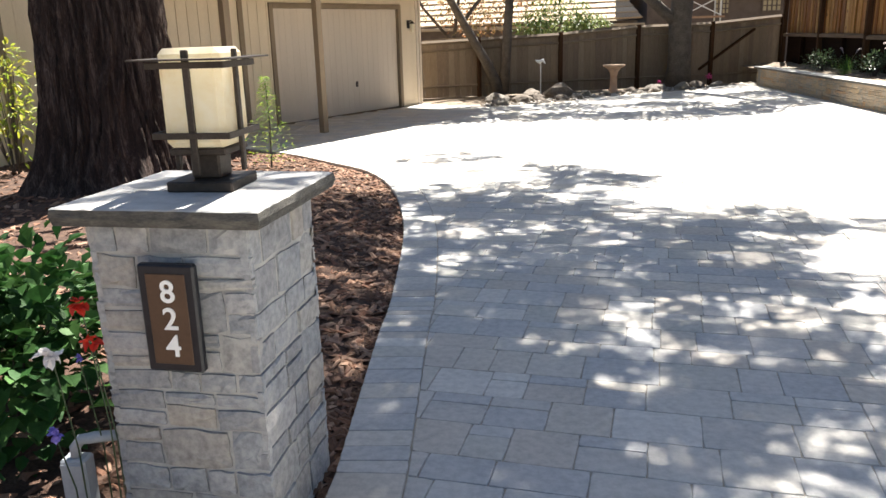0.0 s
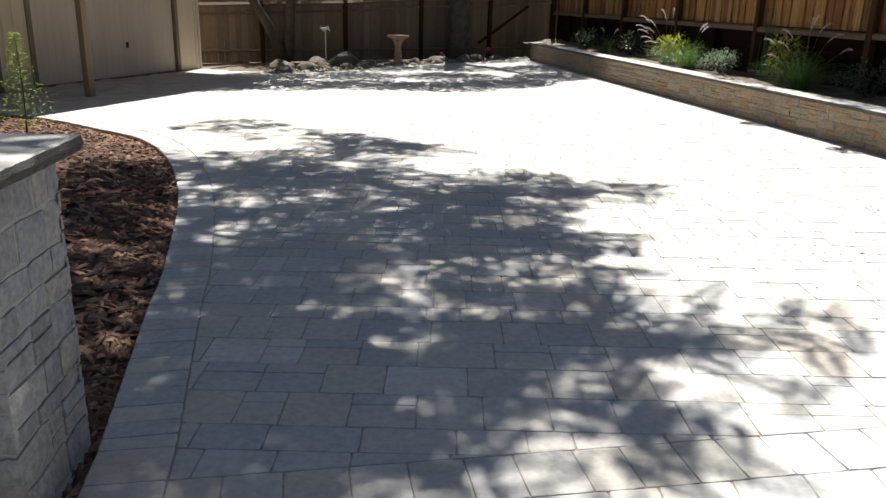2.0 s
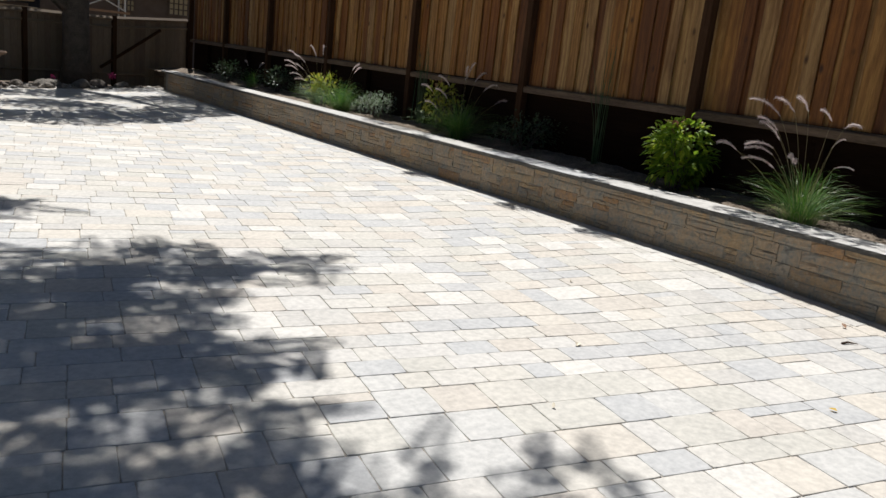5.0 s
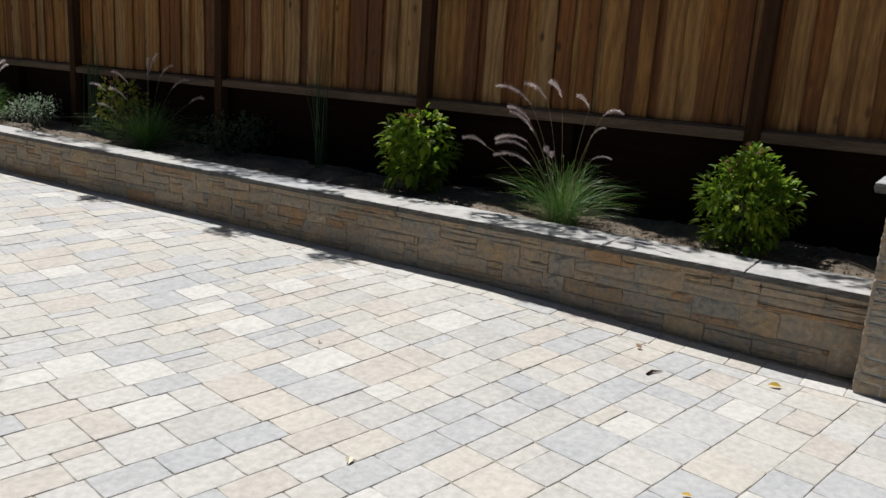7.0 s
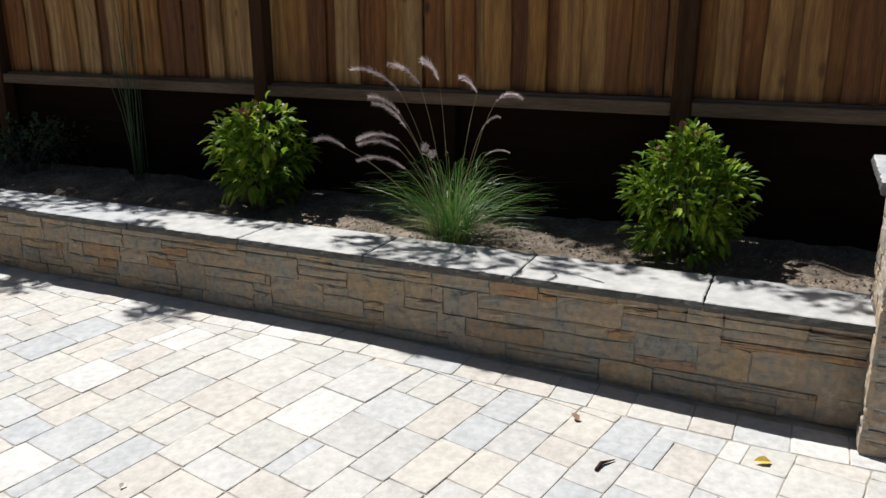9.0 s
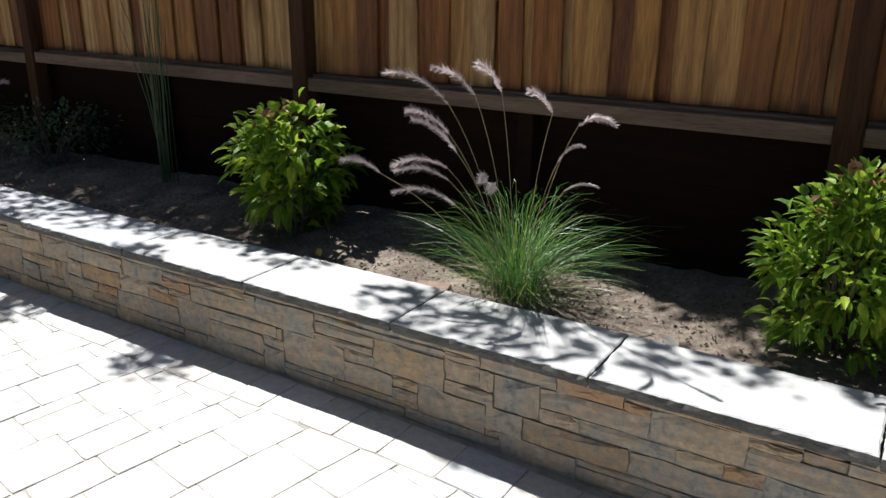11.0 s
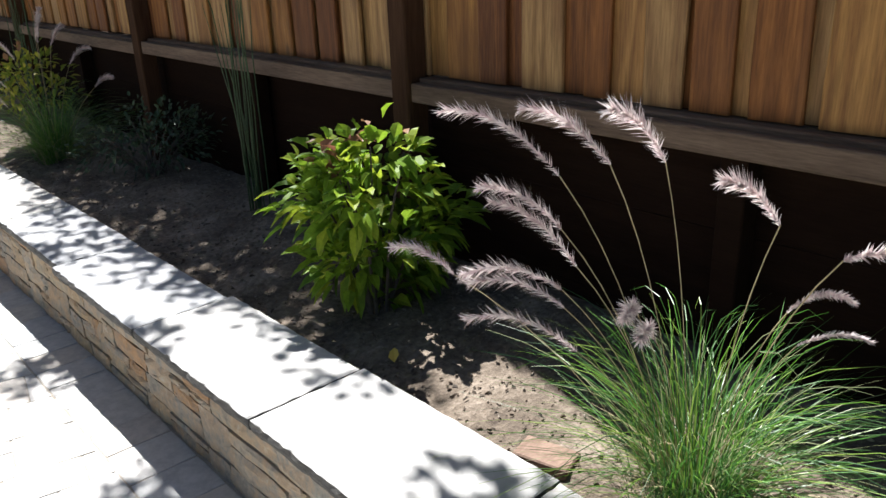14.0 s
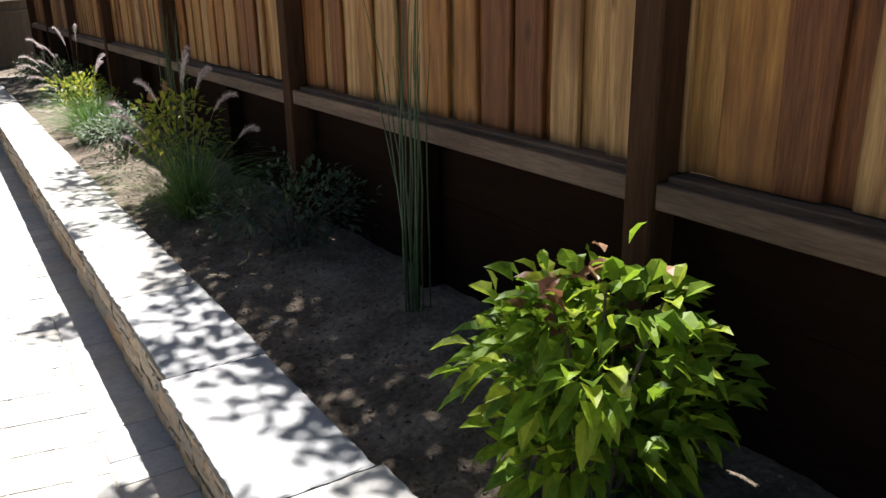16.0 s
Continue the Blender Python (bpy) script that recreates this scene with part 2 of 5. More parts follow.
GREY_BOX = material("grey electrical plastic", [(0.30, 0.32, 0.34), (0.38, 0.40, 0.42)], 8, 80, 0.5, 0.05)
BOULDER = material("boulder stone", [(0.084, 0.069, 0.054), (0.162, 0.138, 0.114), (0.228, 0.204, 0.174)], 3, 25, 0.9, 0.8, "object", [(0.132, 0.108, 0.084), (0.180, 0.162, 0.138), (0.108, 0.084, 0.066)], depth=0.03)
PEBBLE = material("pale pebbles", [(0.240, 0.216, 0.184), (0.440, 0.416, 0.376)], 12, 60, 0.8, 0.3, "island", [(0.272, 0.232, 0.192), (0.448, 0.424, 0.392), (0.192, 0.160, 0.128)])
TERRACOTTA = material("weathered terracotta", [(0.28, 0.18, 0.12), (0.40, 0.28, 0.20)], 8, 60, 0.85, 0.3)
WHITE_PAINT = material("white painted metal", [(0.62, 0.62, 0.60), (0.74, 0.74, 0.72)], 8, 60, 0.6, 0.05)
RED_PETAL = material("red petal", [(0.55, 0.03, 0.02), (0.70, 0.07, 0.04)], 20, 60, 0.5, 0.0, translucent=0.3)
WHITE_PETAL = material("white petal", [(0.75, 0.73, 0.72), (0.82, 0.80, 0.80)], 20, 60, 0.5, 0.0, translucent=0.3)
BLUE_PETAL = material("violet petal", [(0.20, 0.16, 0.55), (0.30, 0.25, 0.66)], 20, 60, 0.5, 0.0, translucent=0.3)
PINK_PETAL = material("magenta petal", [(0.45, 0.05, 0.18), (0.60, 0.10, 0.28)], 20, 60, 0.5, 0.0, translucent=0.3)
LITTER = material("fallen pale leaf", [(0.50, 0.45, 0.35), (0.66, 0.60, 0.48)], 20, 60, 0.7, 0.1)
LITTER_YELLOW = material("fallen yellow leaf", [(0.55, 0.36, 0.05), (0.66, 0.46, 0.10)], 20, 60, 0.7, 0.1)
SCRAP = material("wood offcut", [(0.26, 0.15, 0.09), (0.40, 0.26, 0.17)], 8, 40, 0.8, 0.2, stretch=(1, 5, 5))
GLASS = bpy.data.materials.new("window glass, warm reflection in colour")
GLASS.use_nodes = True
# the tan base colour paints a warm reflection on the panes
GLASS.node_tree.nodes["Principled BSDF"].inputs["Base Color"].default_value = (0.55, 0.45, 0.28, 1)
GLASS.node_tree.nodes["Principled BSDF"].inputs["Roughness"].default_value = 0.08


def add_knots(m, dark):
    """Dark round knots and streaks scattered over a wood material."""
    n, l = m.node_tree.nodes, m.node_tree.links
    b = n["Principled BSDF"]
    old = b.inputs["Base Color"].links[0].from_socket
    geo = n.new("ShaderNodeNewGeometry")
    mp = n.new("ShaderNodeMapping")
    mp.inputs["Scale"].default_value = (1, 1, 0.55)
    vor = n.new("ShaderNodeTexVoronoi")
    vor.inputs["Scale"].default_value = 5.5
    ramp = n.new("ShaderNodeValToRGB")
    ramp.color_ramp.elements[0].position, ramp.color_ramp.elements[1].position = 0.05, 0.16
    ramp.color_ramp.elements[0].color, ramp.color_ramp.elements[1].color = (1, 1, 1, 1), (0, 0, 0, 1)
    blot = n.new("ShaderNodeTexNoise")
    blot.inputs["Scale"].default_value = 2.6
    blot.inputs["Detail"].default_value = 3
    spread = n.new("ShaderNodeValToRGB")
    spread.color_ramp.elements[0].position, spread.color_ramp.elements[1].position = 0.50, 0.70
    mx, mb = n.new("ShaderNodeMix"), n.new("ShaderNodeMix")
    for q in (mx, mb):
        q.data_type = "RGBA"
        q.inputs["B"].default_value = (*dark, 1)
    mb.inputs["B"].default_value = (dark[0] * 2.2, dark[1] * 2, dark[2] * 1.6, 1)
    half = n.new("ShaderNodeMath")
    half.operation = "MULTIPLY"
    half.inputs[1].default_value = 0.6
    rings = n.new("ShaderNodeTexWave")
    rings.bands_direction = "Y"
    for key, value in (("Scale", 4.5), ("Distortion", 11.0), ("Detail", 2.5), ("Detail Scale", 1.3)):
        rings.inputs[key].default_value = value
    long = n.new("ShaderNodeMapping")
    long.inputs["Scale"].default_value = (1, 1, 0.16)
    info = n.new("ShaderNodeObjectInfo")
    shift = n.new("ShaderNodeVectorMath")
    shift.operation = "ADD"
    spacing = n.new("ShaderNodeMath")
    spacing.operation = "MULTIPLY"
    spacing.inputs[1].default_value = 37.0
    l.new(info.outputs["Random"], spacing.inputs[0])
    l.new(geo.outputs["Position"], shift.inputs[0])
    l.new(spacing.outputs[0], shift.inputs[1])
    l.new(shift.outputs[0], long.inputs["Vector"])
    l.new(long.outputs[0], rings.inputs["Vector"])
    tone = n.new("ShaderNodeValToRGB")
    tone.color_ramp.elements[0].color, tone.color_ramp.elements[1].color = (0.58, 0.50, 0.44, 1), (1.12, 1.12, 1.1, 1)
    l.new(rings.outputs["Fac"], tone.inputs["Fac"])
    grained = n.new("ShaderNodeMix")
    grained.data_type, grained.blend_type = "RGBA", "MULTIPLY"
    grained.inputs["Factor"].default_value = 0.65
    l.new(old, grained.inputs["A"])
    l.new(tone.outputs["Color"], grained.inputs["B"])
    old = grained.outputs["Result"]
    l.new(shift.outputs[0], mp.inputs["Vector"])
    l.new(mp.outputs[0], vor.inputs["Vector"])
    l.new(mp.outputs[0], blot.inputs["Vector"])
    l.new(vor.outputs["Distance"], ramp.inputs["Fac"])
    l.new(blot.outputs["Fac"], spread.inputs["Fac"])
    l.new(spread.outputs["Color"], half.inputs[0])
    l.new(half.outputs[0], mb.inputs["Factor"])
    l.new(old, mb.inputs["A"])
    l.new(mb.outputs["Result"], mx.inputs["A"])
    l.new(ramp.outputs["Color"], mx.inputs["Factor"])
    l.new(mx.outputs["Result"], b.inputs["Base Color"])


add_knots(BOARD, (0.05, 0.02, 0.008))


# ---- building helpers ----
def thing(name, label, category, group="", at=(0, 0, 0), rz=0.0, kind=""):
    ob = new(name)
    ob.matrix_world = pose(*at, 0, 0, rz)
    return tagged(ob, label, category, group, kind)


def link_mesh(name, me, mat, parent=None, label="", smooth=False):
    me.materials.append(mat)
    if smooth:
        for p in me.polygons:
            p.use_smooth = True
    ob = new(name, me)
    if parent is not None:
        ob.parent = parent
    if label:
        ob["label"] = label
    return ob


def part(name, bm, mat, parent=None, label="", smooth=False):
    me = bpy.data.meshes.new(name)
    bm.to_mesh(me)
    bm.free()
    return link_mesh(name, me, mat, parent, label, smooth)


def soup(name, verts, faces, mat, parent=None, label="", smooth=False):
    me = bpy.data.meshes.new(name)
    me.from_pydata([tuple(v) for v in verts], [], faces)
    me.update()
    return link_mesh(name, me, mat, parent, label, smooth)


def add_box(bm, a, b, bevel=0.0, m=None):
    r = bmesh.ops.create_cube(bm, size=1)
    c = [(p + q) / 2 for p, q in zip(a, b)]
    d = [abs(q - p) for p, q in zip(a, b)]
    bmesh.ops.scale(bm, vec=d, verts=r["verts"])
    bmesh.ops.translate(bm, vec=c, verts=r["verts"])
    vs = r["verts"]
    if bevel:
        es = list({e for v in vs for e in v.link_edges})
        g = bmesh.ops.bevel(bm, geom=es, offset=bevel, segments=1, affect="EDGES")
        vs = list({v for f in g["faces"] for v in f.verts} | {v for v in vs if v.is_valid})
    if m is not None:
        bmesh.ops.transform(bm, matrix=m, verts=vs)
    return bm


def box(a, b, bevel=0.004, m=None):
    return add_box(bmesh.new(), a, b, bevel, m)


def add_tube(bm, pts, radii, sides=8):
    rings = []
    for i, p in enumerate(pts):
        p = Vector(p)
        d = (Vector(pts[min(i + 1, len(pts) - 1)]) - Vector(pts[max(i - 1, 0)])).normalized()
        s = d.cross(Vector((0.31, 0.95, 0.07))).normalized()
        u = d.cross(s)
        rings.append([bm.verts.new(p + radii[i] * (math.cos(a) * s + math.sin(a) * u)) for a in (2 * math.pi * k / sides for k in range(sides))])
    for r0, r1 in zip(rings, rings[1:]):
        for k in range(sides):
            bm.faces.new((r0[k], r0[(k + 1) % sides], r1[(k + 1) % sides], r1[k]))
    bm.faces.new(rings[0])
    bm.faces.new(rings[-1])
    bmesh.ops.recalc_face_normals(bm, faces=bm.faces)
    return bm


def tube(pts, radii, sides=8):
    return add_tube(bmesh.new(), pts, radii, sides)


def stone_bm(seed, grid=4):
    """A unit stone face, 1 wide (x), 1 high (z), rough front towards -y, about 1 deep."""
    r = random.Random(seed)
    bm = bmesh.new()
    g = grid
    front = [[None] * (g + 1) for _ in range(g + 1)]
    for i in range(g + 1):
        for j in range(g + 1):
            edge = i in (0, g) or j in (0, g)
            x, z = i / g - 0.5, j / g - 0.5
            if not edge:
                x += r.uniform(-0.09, 0.09)
                z += r.uniform(-0.09, 0.09)
            else:
                x += r.uniform(-0.02, 0.008) * (1 if x > 0 else -1)
                z += r.uniform(-0.06, 0.03) * (1 if z > 0 else -1)
            front[i][j] = bm.verts.new((x, r.uniform(0.0, 0.2) if edge else r.uniform(-0.2, 0.05), z))
    for i in range(g):
        for j in range(g):
            bm.faces.new((front[i][j], front[i + 1][j], front[i + 1][j + 1], front[i][j + 1]))
    ring = [front[i][0] for i in range(g)] + [front[g][j] for j in range(g)] + [front[i][g] for i in range(g, 0, -1)] + [front[0][j] for j in range(g, 0, -1)]
    back = [bm.verts.new((v.co.x, 1.0, v.co.z)) for v in ring]
    for k in range(len(ring)):
        k2 = (k + 1) % len(ring)
        bm.faces.new((ring[k2], ring[k], back[k], back[k2]))
    return bm


STONE_SHAPES = []
for k in range(18):
    me = bpy.data.meshes.new("stone")
    b = stone_bm(100 + k)
    b.to_mesh(me)
    b.free()
    STONE_SHAPES.append(me)
STONE_SETS = {}


def stone_mesh(k, mat):
    key = (k, mat.name)
    if key not in STONE_SETS:
        me = STONE_SHAPES[k].copy()
        me.materials.append(mat)
        STONE_SETS[key] = me
    return STONE_SETS[key]


def ashlar(width, height, r, low=0.045, long=(5, 16), cell=0.03):
    """Cells x, z, w, h of a rough stone face: ledges of uneven length, one to three low courses high, packed without a pattern."""
    nx, nz = max(1, round(width / cell)), max(1, round(height / low))
    cx, cz = width / nx, height / nz
    jog = [0.0] + [r.uniform(-0.25, 0.25) * cz for _ in range(nz - 1)] + [0.0]
    used, cells = set(), []
    for j in range(nz):
        for i in range(nx):
            if (i, j) in used:
                continue
            w, h = r.randint(*long), r.choice((1, 1, 1, 1, 2, 2, 3))
            if h == 1:
                w = int(w * 1.4)
            w, h = min(w, nx - i), min(h, nz - j)
            if nx - i - w < 3:
                w = nx - i
            k = 0
            while k < w and (i + k, j) not in used:
                k += 1
            w = k
            while h > 1 and any((i + k, j + h - 1) in used for k in range(w)):
                h -= 1
            used |= {(i + p, j + q) for p in range(w) for q in range(h)}
            z0, z1 = j * cz + jog[j], (j + h) * cz + jog[j + h]
            cells.append((i * cx, z0, w * cx, z1 - z0))
    return cells


def courses(width, height, r):
    """Cells of a squared-rubble face: courses of uneven height, blocks of uneven length, some split in two."""
    cells, z = [], 0.0
    while z < height - 0.001:
        h = r.choice((0.065, 0.085, 0.10, 0.115, 0.13))
        if height - z - h < 0.05:
            h = height - z
        x = 0.0
        while x < width - 0.001:
            w = r.uniform(0.09, 0.23)
            if width - x - w < 0.07:
                w = width - x
            if h > 0.095 and r.random() < 0.35:
                k = h * r.uniform(0.35, 0.65)
                cells += [(x, z, w, k), (x, z + k, w, h - k)]
            else:
                cells.append((x, z, w, h))
            x += w
        z += h
    return cells


def stone_object(parent, m, cell, r, mat, depth=0.035, gap=0.008):
    x, z, w, h = cell
    ob = new("stone", stone_mesh(r.randrange(18), mat))
    ob.parent = parent
    ob.matrix_local = m @ Matrix.Translation((x + w / 2, r.uniform(-0.004, 0.004), z + h / 2)) @ Matrix.Rotation(min(0.05, 0.008 / w) * r.uniform(-1, 1), 4, "Y") @ Matrix.Diagonal((w - gap, depth * r.uniform(0.8, 1.3), h - gap, 1))
    return ob


# ---- ground, driveway edge ----
EDGE = [(-2.17, -8.0), (-2.165, 2.4), (-2.23, 3.65), (-2.26, 4.4), (-2.42, 6.05), (-2.74, 7.57), (-3.15, 8.57), (-3.67, 9.19), (-4.57, 10.1), (-5.9, 11.0)]


def smooth_line(pts, n=10):
    out = []
    for i in range(len(pts) - 1):
        p0, p1, p2, p3 = (Vector(pts[max(0, min(len(pts) - 1, i + k))]) for k in (-1, 0, 1, 2))
        for s in range(n):
            t = s / n
            out.append(0.5 * ((2 * p1) + (p2 - p0) * t + (2 * p0 - 5 * p1 + 4 * p2 - p3) * t * t + (3 * p1 - p0 - 3 * p2 + p3) * t ** 3))
    out.append(Vector(pts[-1]))
    return out


EDGE_LINE = smooth_line(EDGE[1:], 10)
EDGE_ALL = [Vector(EDGE[0])] + EDGE_LINE
HD = Vector((0.489, 0.872))          # along the garage wall
HN = Vector((0.872, -0.489))         # out of the garage wall
CORNER = Vector((-3.56, 16.97))      # house corner at the fence
FAR_EDGE = [CORNER + HN * 0.1, Vector((-2.0, 16.05)), Vector((-0.95, 16.6)), Vector((0.8, 18.2)), Vector((2.3, 19.35)), Vector((4.2, 20.1)), Vector((4.34, 20.1))]
DRIVE = EDGE_ALL + [Vector((-5.9, 12.0)), CORNER - HD * 3.3] + FAR_EDGE + [Vector((4.34, -8.0))]


def inside(x, y, poly):
    c = False
    j = len(poly) - 1
    for i in range(len(poly)):
        a, b = poly[i], poly[j]
        if (a.y > y) != (b.y > y) and x < (b.x - a.x) * (y - a.y) / (b.y - a.y) + a.x:
            c = not c
        j = i
    return c


def line_gap(x, y, line):
    best = 9.0
    p = Vector((x, y))
    for a, b in zip(line, line[1:]):
        d = b - a
        t = max(0, min(1, (p - a).dot(d) / d.length_squared))
        best = min(best, (a + d * t - p).length)
    return best


def ease(t):
    t = min(1.0, max(0.0, t))
    return t * t * (3 - 2 * t)


def drive_z(x, y):
    """The drive climbs a little towards the garden wall."""
    return 0.058 * ease((x - 2.2) / 1.7) * ease((y - 2.9) / 2.3)


bm = bmesh.new()
for q in ((-400, -400), (400, -400), (400, 400), (-400, 400)):
    bm.verts.new((*q, -0.09))
bm.faces.new(bm.verts)
tagged(part("ground", bm, EARTH), "dry brown earth around the driveway", "ground", kind="structure")

driveway = thing("driveway", "driveway of tumbled tan and grey concrete pavers", "driveway", kind="structure")
bm = bmesh.new()
f = bm.faces.new([bm.verts.new((p.x, p.y, -0.006)) for p in DRIVE])
bmesh.ops.recalc_face_normals(bm, faces=bm.faces)
if f.normal.z < 0:
    f.normal_flip()
part("joint_sand", bm, SAND, driveway, "grey sand filling the paver joints")


def height_noise(x, y, s, a):
    return a * noise.noise(Vector((x * s, y * s, 3.1)))


def sheet(name, inside_fn, x0, x1, y0, y1, step, z_fn, mat, label, category):
    nx, ny = int((x1 - x0) / step) + 1, int((y1 - y0) / step) + 1
    idx, verts, faces = {}, [], []
    for i in range(nx):
        for j in range(ny):
            x, y = x0 + i * step, y0 + j * step
            idx[i, j] = len(verts)
            verts.append((x, y, z_fn(x, y)))
    for i in range(nx - 1):
        for j in range(ny - 1):
            if inside_fn(x0 + (i + 0.5) * step, y0 + (j + 0.5) * step):
                faces.append((idx[i, j], idx[i + 1, j], idx[i + 1, j + 1], idx[i, j + 1]))
    return tagged(soup(name, verts, faces, mat, smooth=True), label, category, kind="structure")


sv, sf = [], []
for i in range(23):
    for j in range(140):
        x, y = 2.1 + 2.32 * i / 22, 2.6 + 16.7 * j / 139
        sv.append((x, y, drive_z(x, y) - 0.0045))
        if i and j:
            k = len(sv) - 1
            sf.append((k - 141, k - 1, k, k - 140))
soup("joint_sand", sv, sf, SAND, driveway)


def edge_x(y):
    for a, b in zip(EDGE_ALL, EDGE_ALL[1:]):
        if a.y <= y <= b.y:
            return a.x + (b.x - a.x) * (y - a.y) / max(1e-6, b.y - a.y)
    return -6.0


def mulch_z(x, y):
    d = min(1.0, max(0.0, (edge_x(y) - x) / 0.5))
    return -0.05 + 0.06 * d + height_noise(x, y, 2.0, 0.02) + height_noise(x, y, 14.0, 0.012)


sheet("mulch_bed", lambda x, y: x < edge_x(y) + 0.04 and y < 11.0, -11.0, -2.0, -8.0, 11.0, 0.09, mulch_z, MULCH, "bed of dark brown shredded bark mulch", "mulch")


def scatter(name, n, place, mat, label, category, size, flat=0.4, seed=3):
    r = random.Random(seed)
    verts, faces = [], []
    for _ in range(n):
        x, y, z = place(r)
        s = r.uniform(*size)
        a, tilt = r.uniform(0, 6.28), r.uniform(-0.5, 0.5)
        m = Matrix.Translation((x, y, z)) @ Euler((tilt, r.uniform(-0.5, 0.5), a)).to_matrix().to_4x4()
        k = len(verts)
        w, t = s * r.uniform(0.25, 0.6), s * flat * r.uniform(0.3, 0.8)
        for q in ((-s, -w * 0.6, 0), (s, -w, 0), (s * 0.9, w, 0), (-s * 1.1, w * 0.5, 0), (-s * 0.6, -w * 0.3, t), (s * 0.7, -w * 0.5, t), (s * 0.5, w * 0.6, t), (-s * 0.7, w * 0.3, t)):
            verts.append(m @ Vector(q))
        faces += [(k + 4, k + 5, k + 6, k + 7), (k, k + 1, k + 5, k + 4), (k + 1, k + 2, k + 6, k + 5), (k + 2, k + 3, k + 7, k + 6), (k + 3, k, k + 4, k + 7)]
    return tagged(soup(name, verts, faces, mat), label, category, kind="stuff")


def mulch_place(r):
    while True:
        y = r.uniform(1.0, 10.5)
        x = edge_x(y) - 5.0 * r.random() ** 2.4
        if x < edge_x(y) - 0.01:
            return x, y, mulch_z(x, y) + 0.004


scatter("bark_chips", 9000, mulch_place, CHIP, "reddish brown bark chips strewn over the bed", "mulch", (0.014, 0.055), 0.4)

# ---- raised bed and stone wall ----
WX, WTOP, CAPT = 4.362, 0.445, 0.042
WY0, WY1 = 2.55, 19.4
BED_X0, BED_X1 = 4.37, 5.50


def soil_z(x, y):
    k = min(1, max(0, (x - 4.62) / 0.08))
    return 0.40 + 0.015 * k + 0.06 * min(1, max(0, (x - 4.7) / 0.5)) + k * (height_noise(x, y, 2.5, 0.03) + height_noise(x, y, 11.0, 0.022))


sheet("raised_bed_soil", lambda x, y: True, BED_X0, BED_X1 + 0.05, 1.6, 22.0, 0.05, soil_z, SOIL, "dry crumbly brown soil of the raised bed", "soil")


def soil_place(r):
    y = 2.6 + 8.5 * r.random() ** 1.2
    x = r.uniform(4.7, 5.45)
    return x, y, soil_z(x, y) + 0.002


scatter("soil_clods", 5500, soil_place, CLOD, "small clods and chips on the soil", "soil", (0.003, 0.009), 1.2, seed=9)

# the wall runs a little off the fence's line
SKEW = Matrix.Translation((4.33, 4.5, 0)) @ Matrix.Rotation(radians(0.7), 4, "Z") @ Matrix.Translation((-4.33, -4.5, 0))
wall = thing("retaining_wall", "low retaining wall of tan and rust ledge stone", "stone wall", kind="structure")
wall.matrix_world = SKEW
part("mortar_core", box((WX + 0.011, WY0, -0.05), (WX + 0.27, WY1, WTOP), 0.0), MORTAR, wall, "grey mortar behind the stones")
part("end_core", box((WX + 0.02, WY1, -0.05), (5.35, WY1 + 0.25, WTOP), 0.0), MORTAR, wall, "grey mortar behind the stones")

cap_row = thing("wall_cap", "row of pale bluestone slabs capping the low wall", "wall cap", kind="structure")
cap_row.matrix_world = SKEW


def slab_bm(a, b, r, rough=0.0045):
    """A flat slab with a split, uneven edge all round."""
    bm = bmesh.new()
    nx, ny = max(2, int((b[0] - a[0]) / 0.025)), max(2, int((b[1] - a[1]) / 0.025))
    ring = [(a[0] + (b[0] - a[0]) * i / nx, a[1]) for i in range(nx)] + [(b[0], a[1] + (b[1] - a[1]) * j / ny) for j in range(ny)]
    ring += [(b[0] - (b[0] - a[0]) * i / nx, b[1]) for i in range(nx)] + [(a[0], b[1] - (b[1] - a[1]) * j / ny) for j in range(ny)]
    c = Vector(((a[0] + b[0]) / 2, (a[1] + b[1]) / 2))
    levels = []
    for z, inset in ((a[2], 0.004), (a[2] + (b[2] - a[2]) * 0.5, -0.003), (b[2] - 0.004, 0.0), (b[2], 0.006)):
        lev = []
        for p in ring:
            d = c - Vector(p)
            d = Vector((math.copysign(1, d.x) if abs(Vector(p).x - a[0]) < 1e-6 or abs(Vector(p).x - b[0]) < 1e-6 else 0, math.copysign(1, d.y) if abs(Vector(p).y - a[1]) < 1e-6 or abs(Vector(p).y - b[1]) < 1e-6 else 0))
            o = inset + r.uniform(-rough, rough) * 0.6
            lev.append(bm.verts.new((p[0] + d.x * o, p[1] + d.y * o, z)))
        levels.append(lev)
    n = len(ring)
    for l0, l1 in zip(levels, levels[1:]):
        for k in range(n):
            bm.faces.new((l0[k], l0[(k + 1) % n], l1[(k + 1) % n], l1[k]))
    bm.faces.new(levels[-1])
    bm.faces.new(levels[0][::-1])
    return bm


def slab(name, a, b, r, parent, label=""):
    """Sawn top with a darker split edge: two materials on one mesh."""
    ob = part(name, slab_bm(a, b, r), CAP, parent, label)
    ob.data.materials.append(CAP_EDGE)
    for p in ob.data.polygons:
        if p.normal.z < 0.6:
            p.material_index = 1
    return ob


joints = [2.5, 3.35, 4.18, 4.96, 5.72, 6.5, 7.32]
while joints[-1] < WY1 - 0.3:
    joints.append(joints[-1] + rng.uniform(0.75, 1.0))
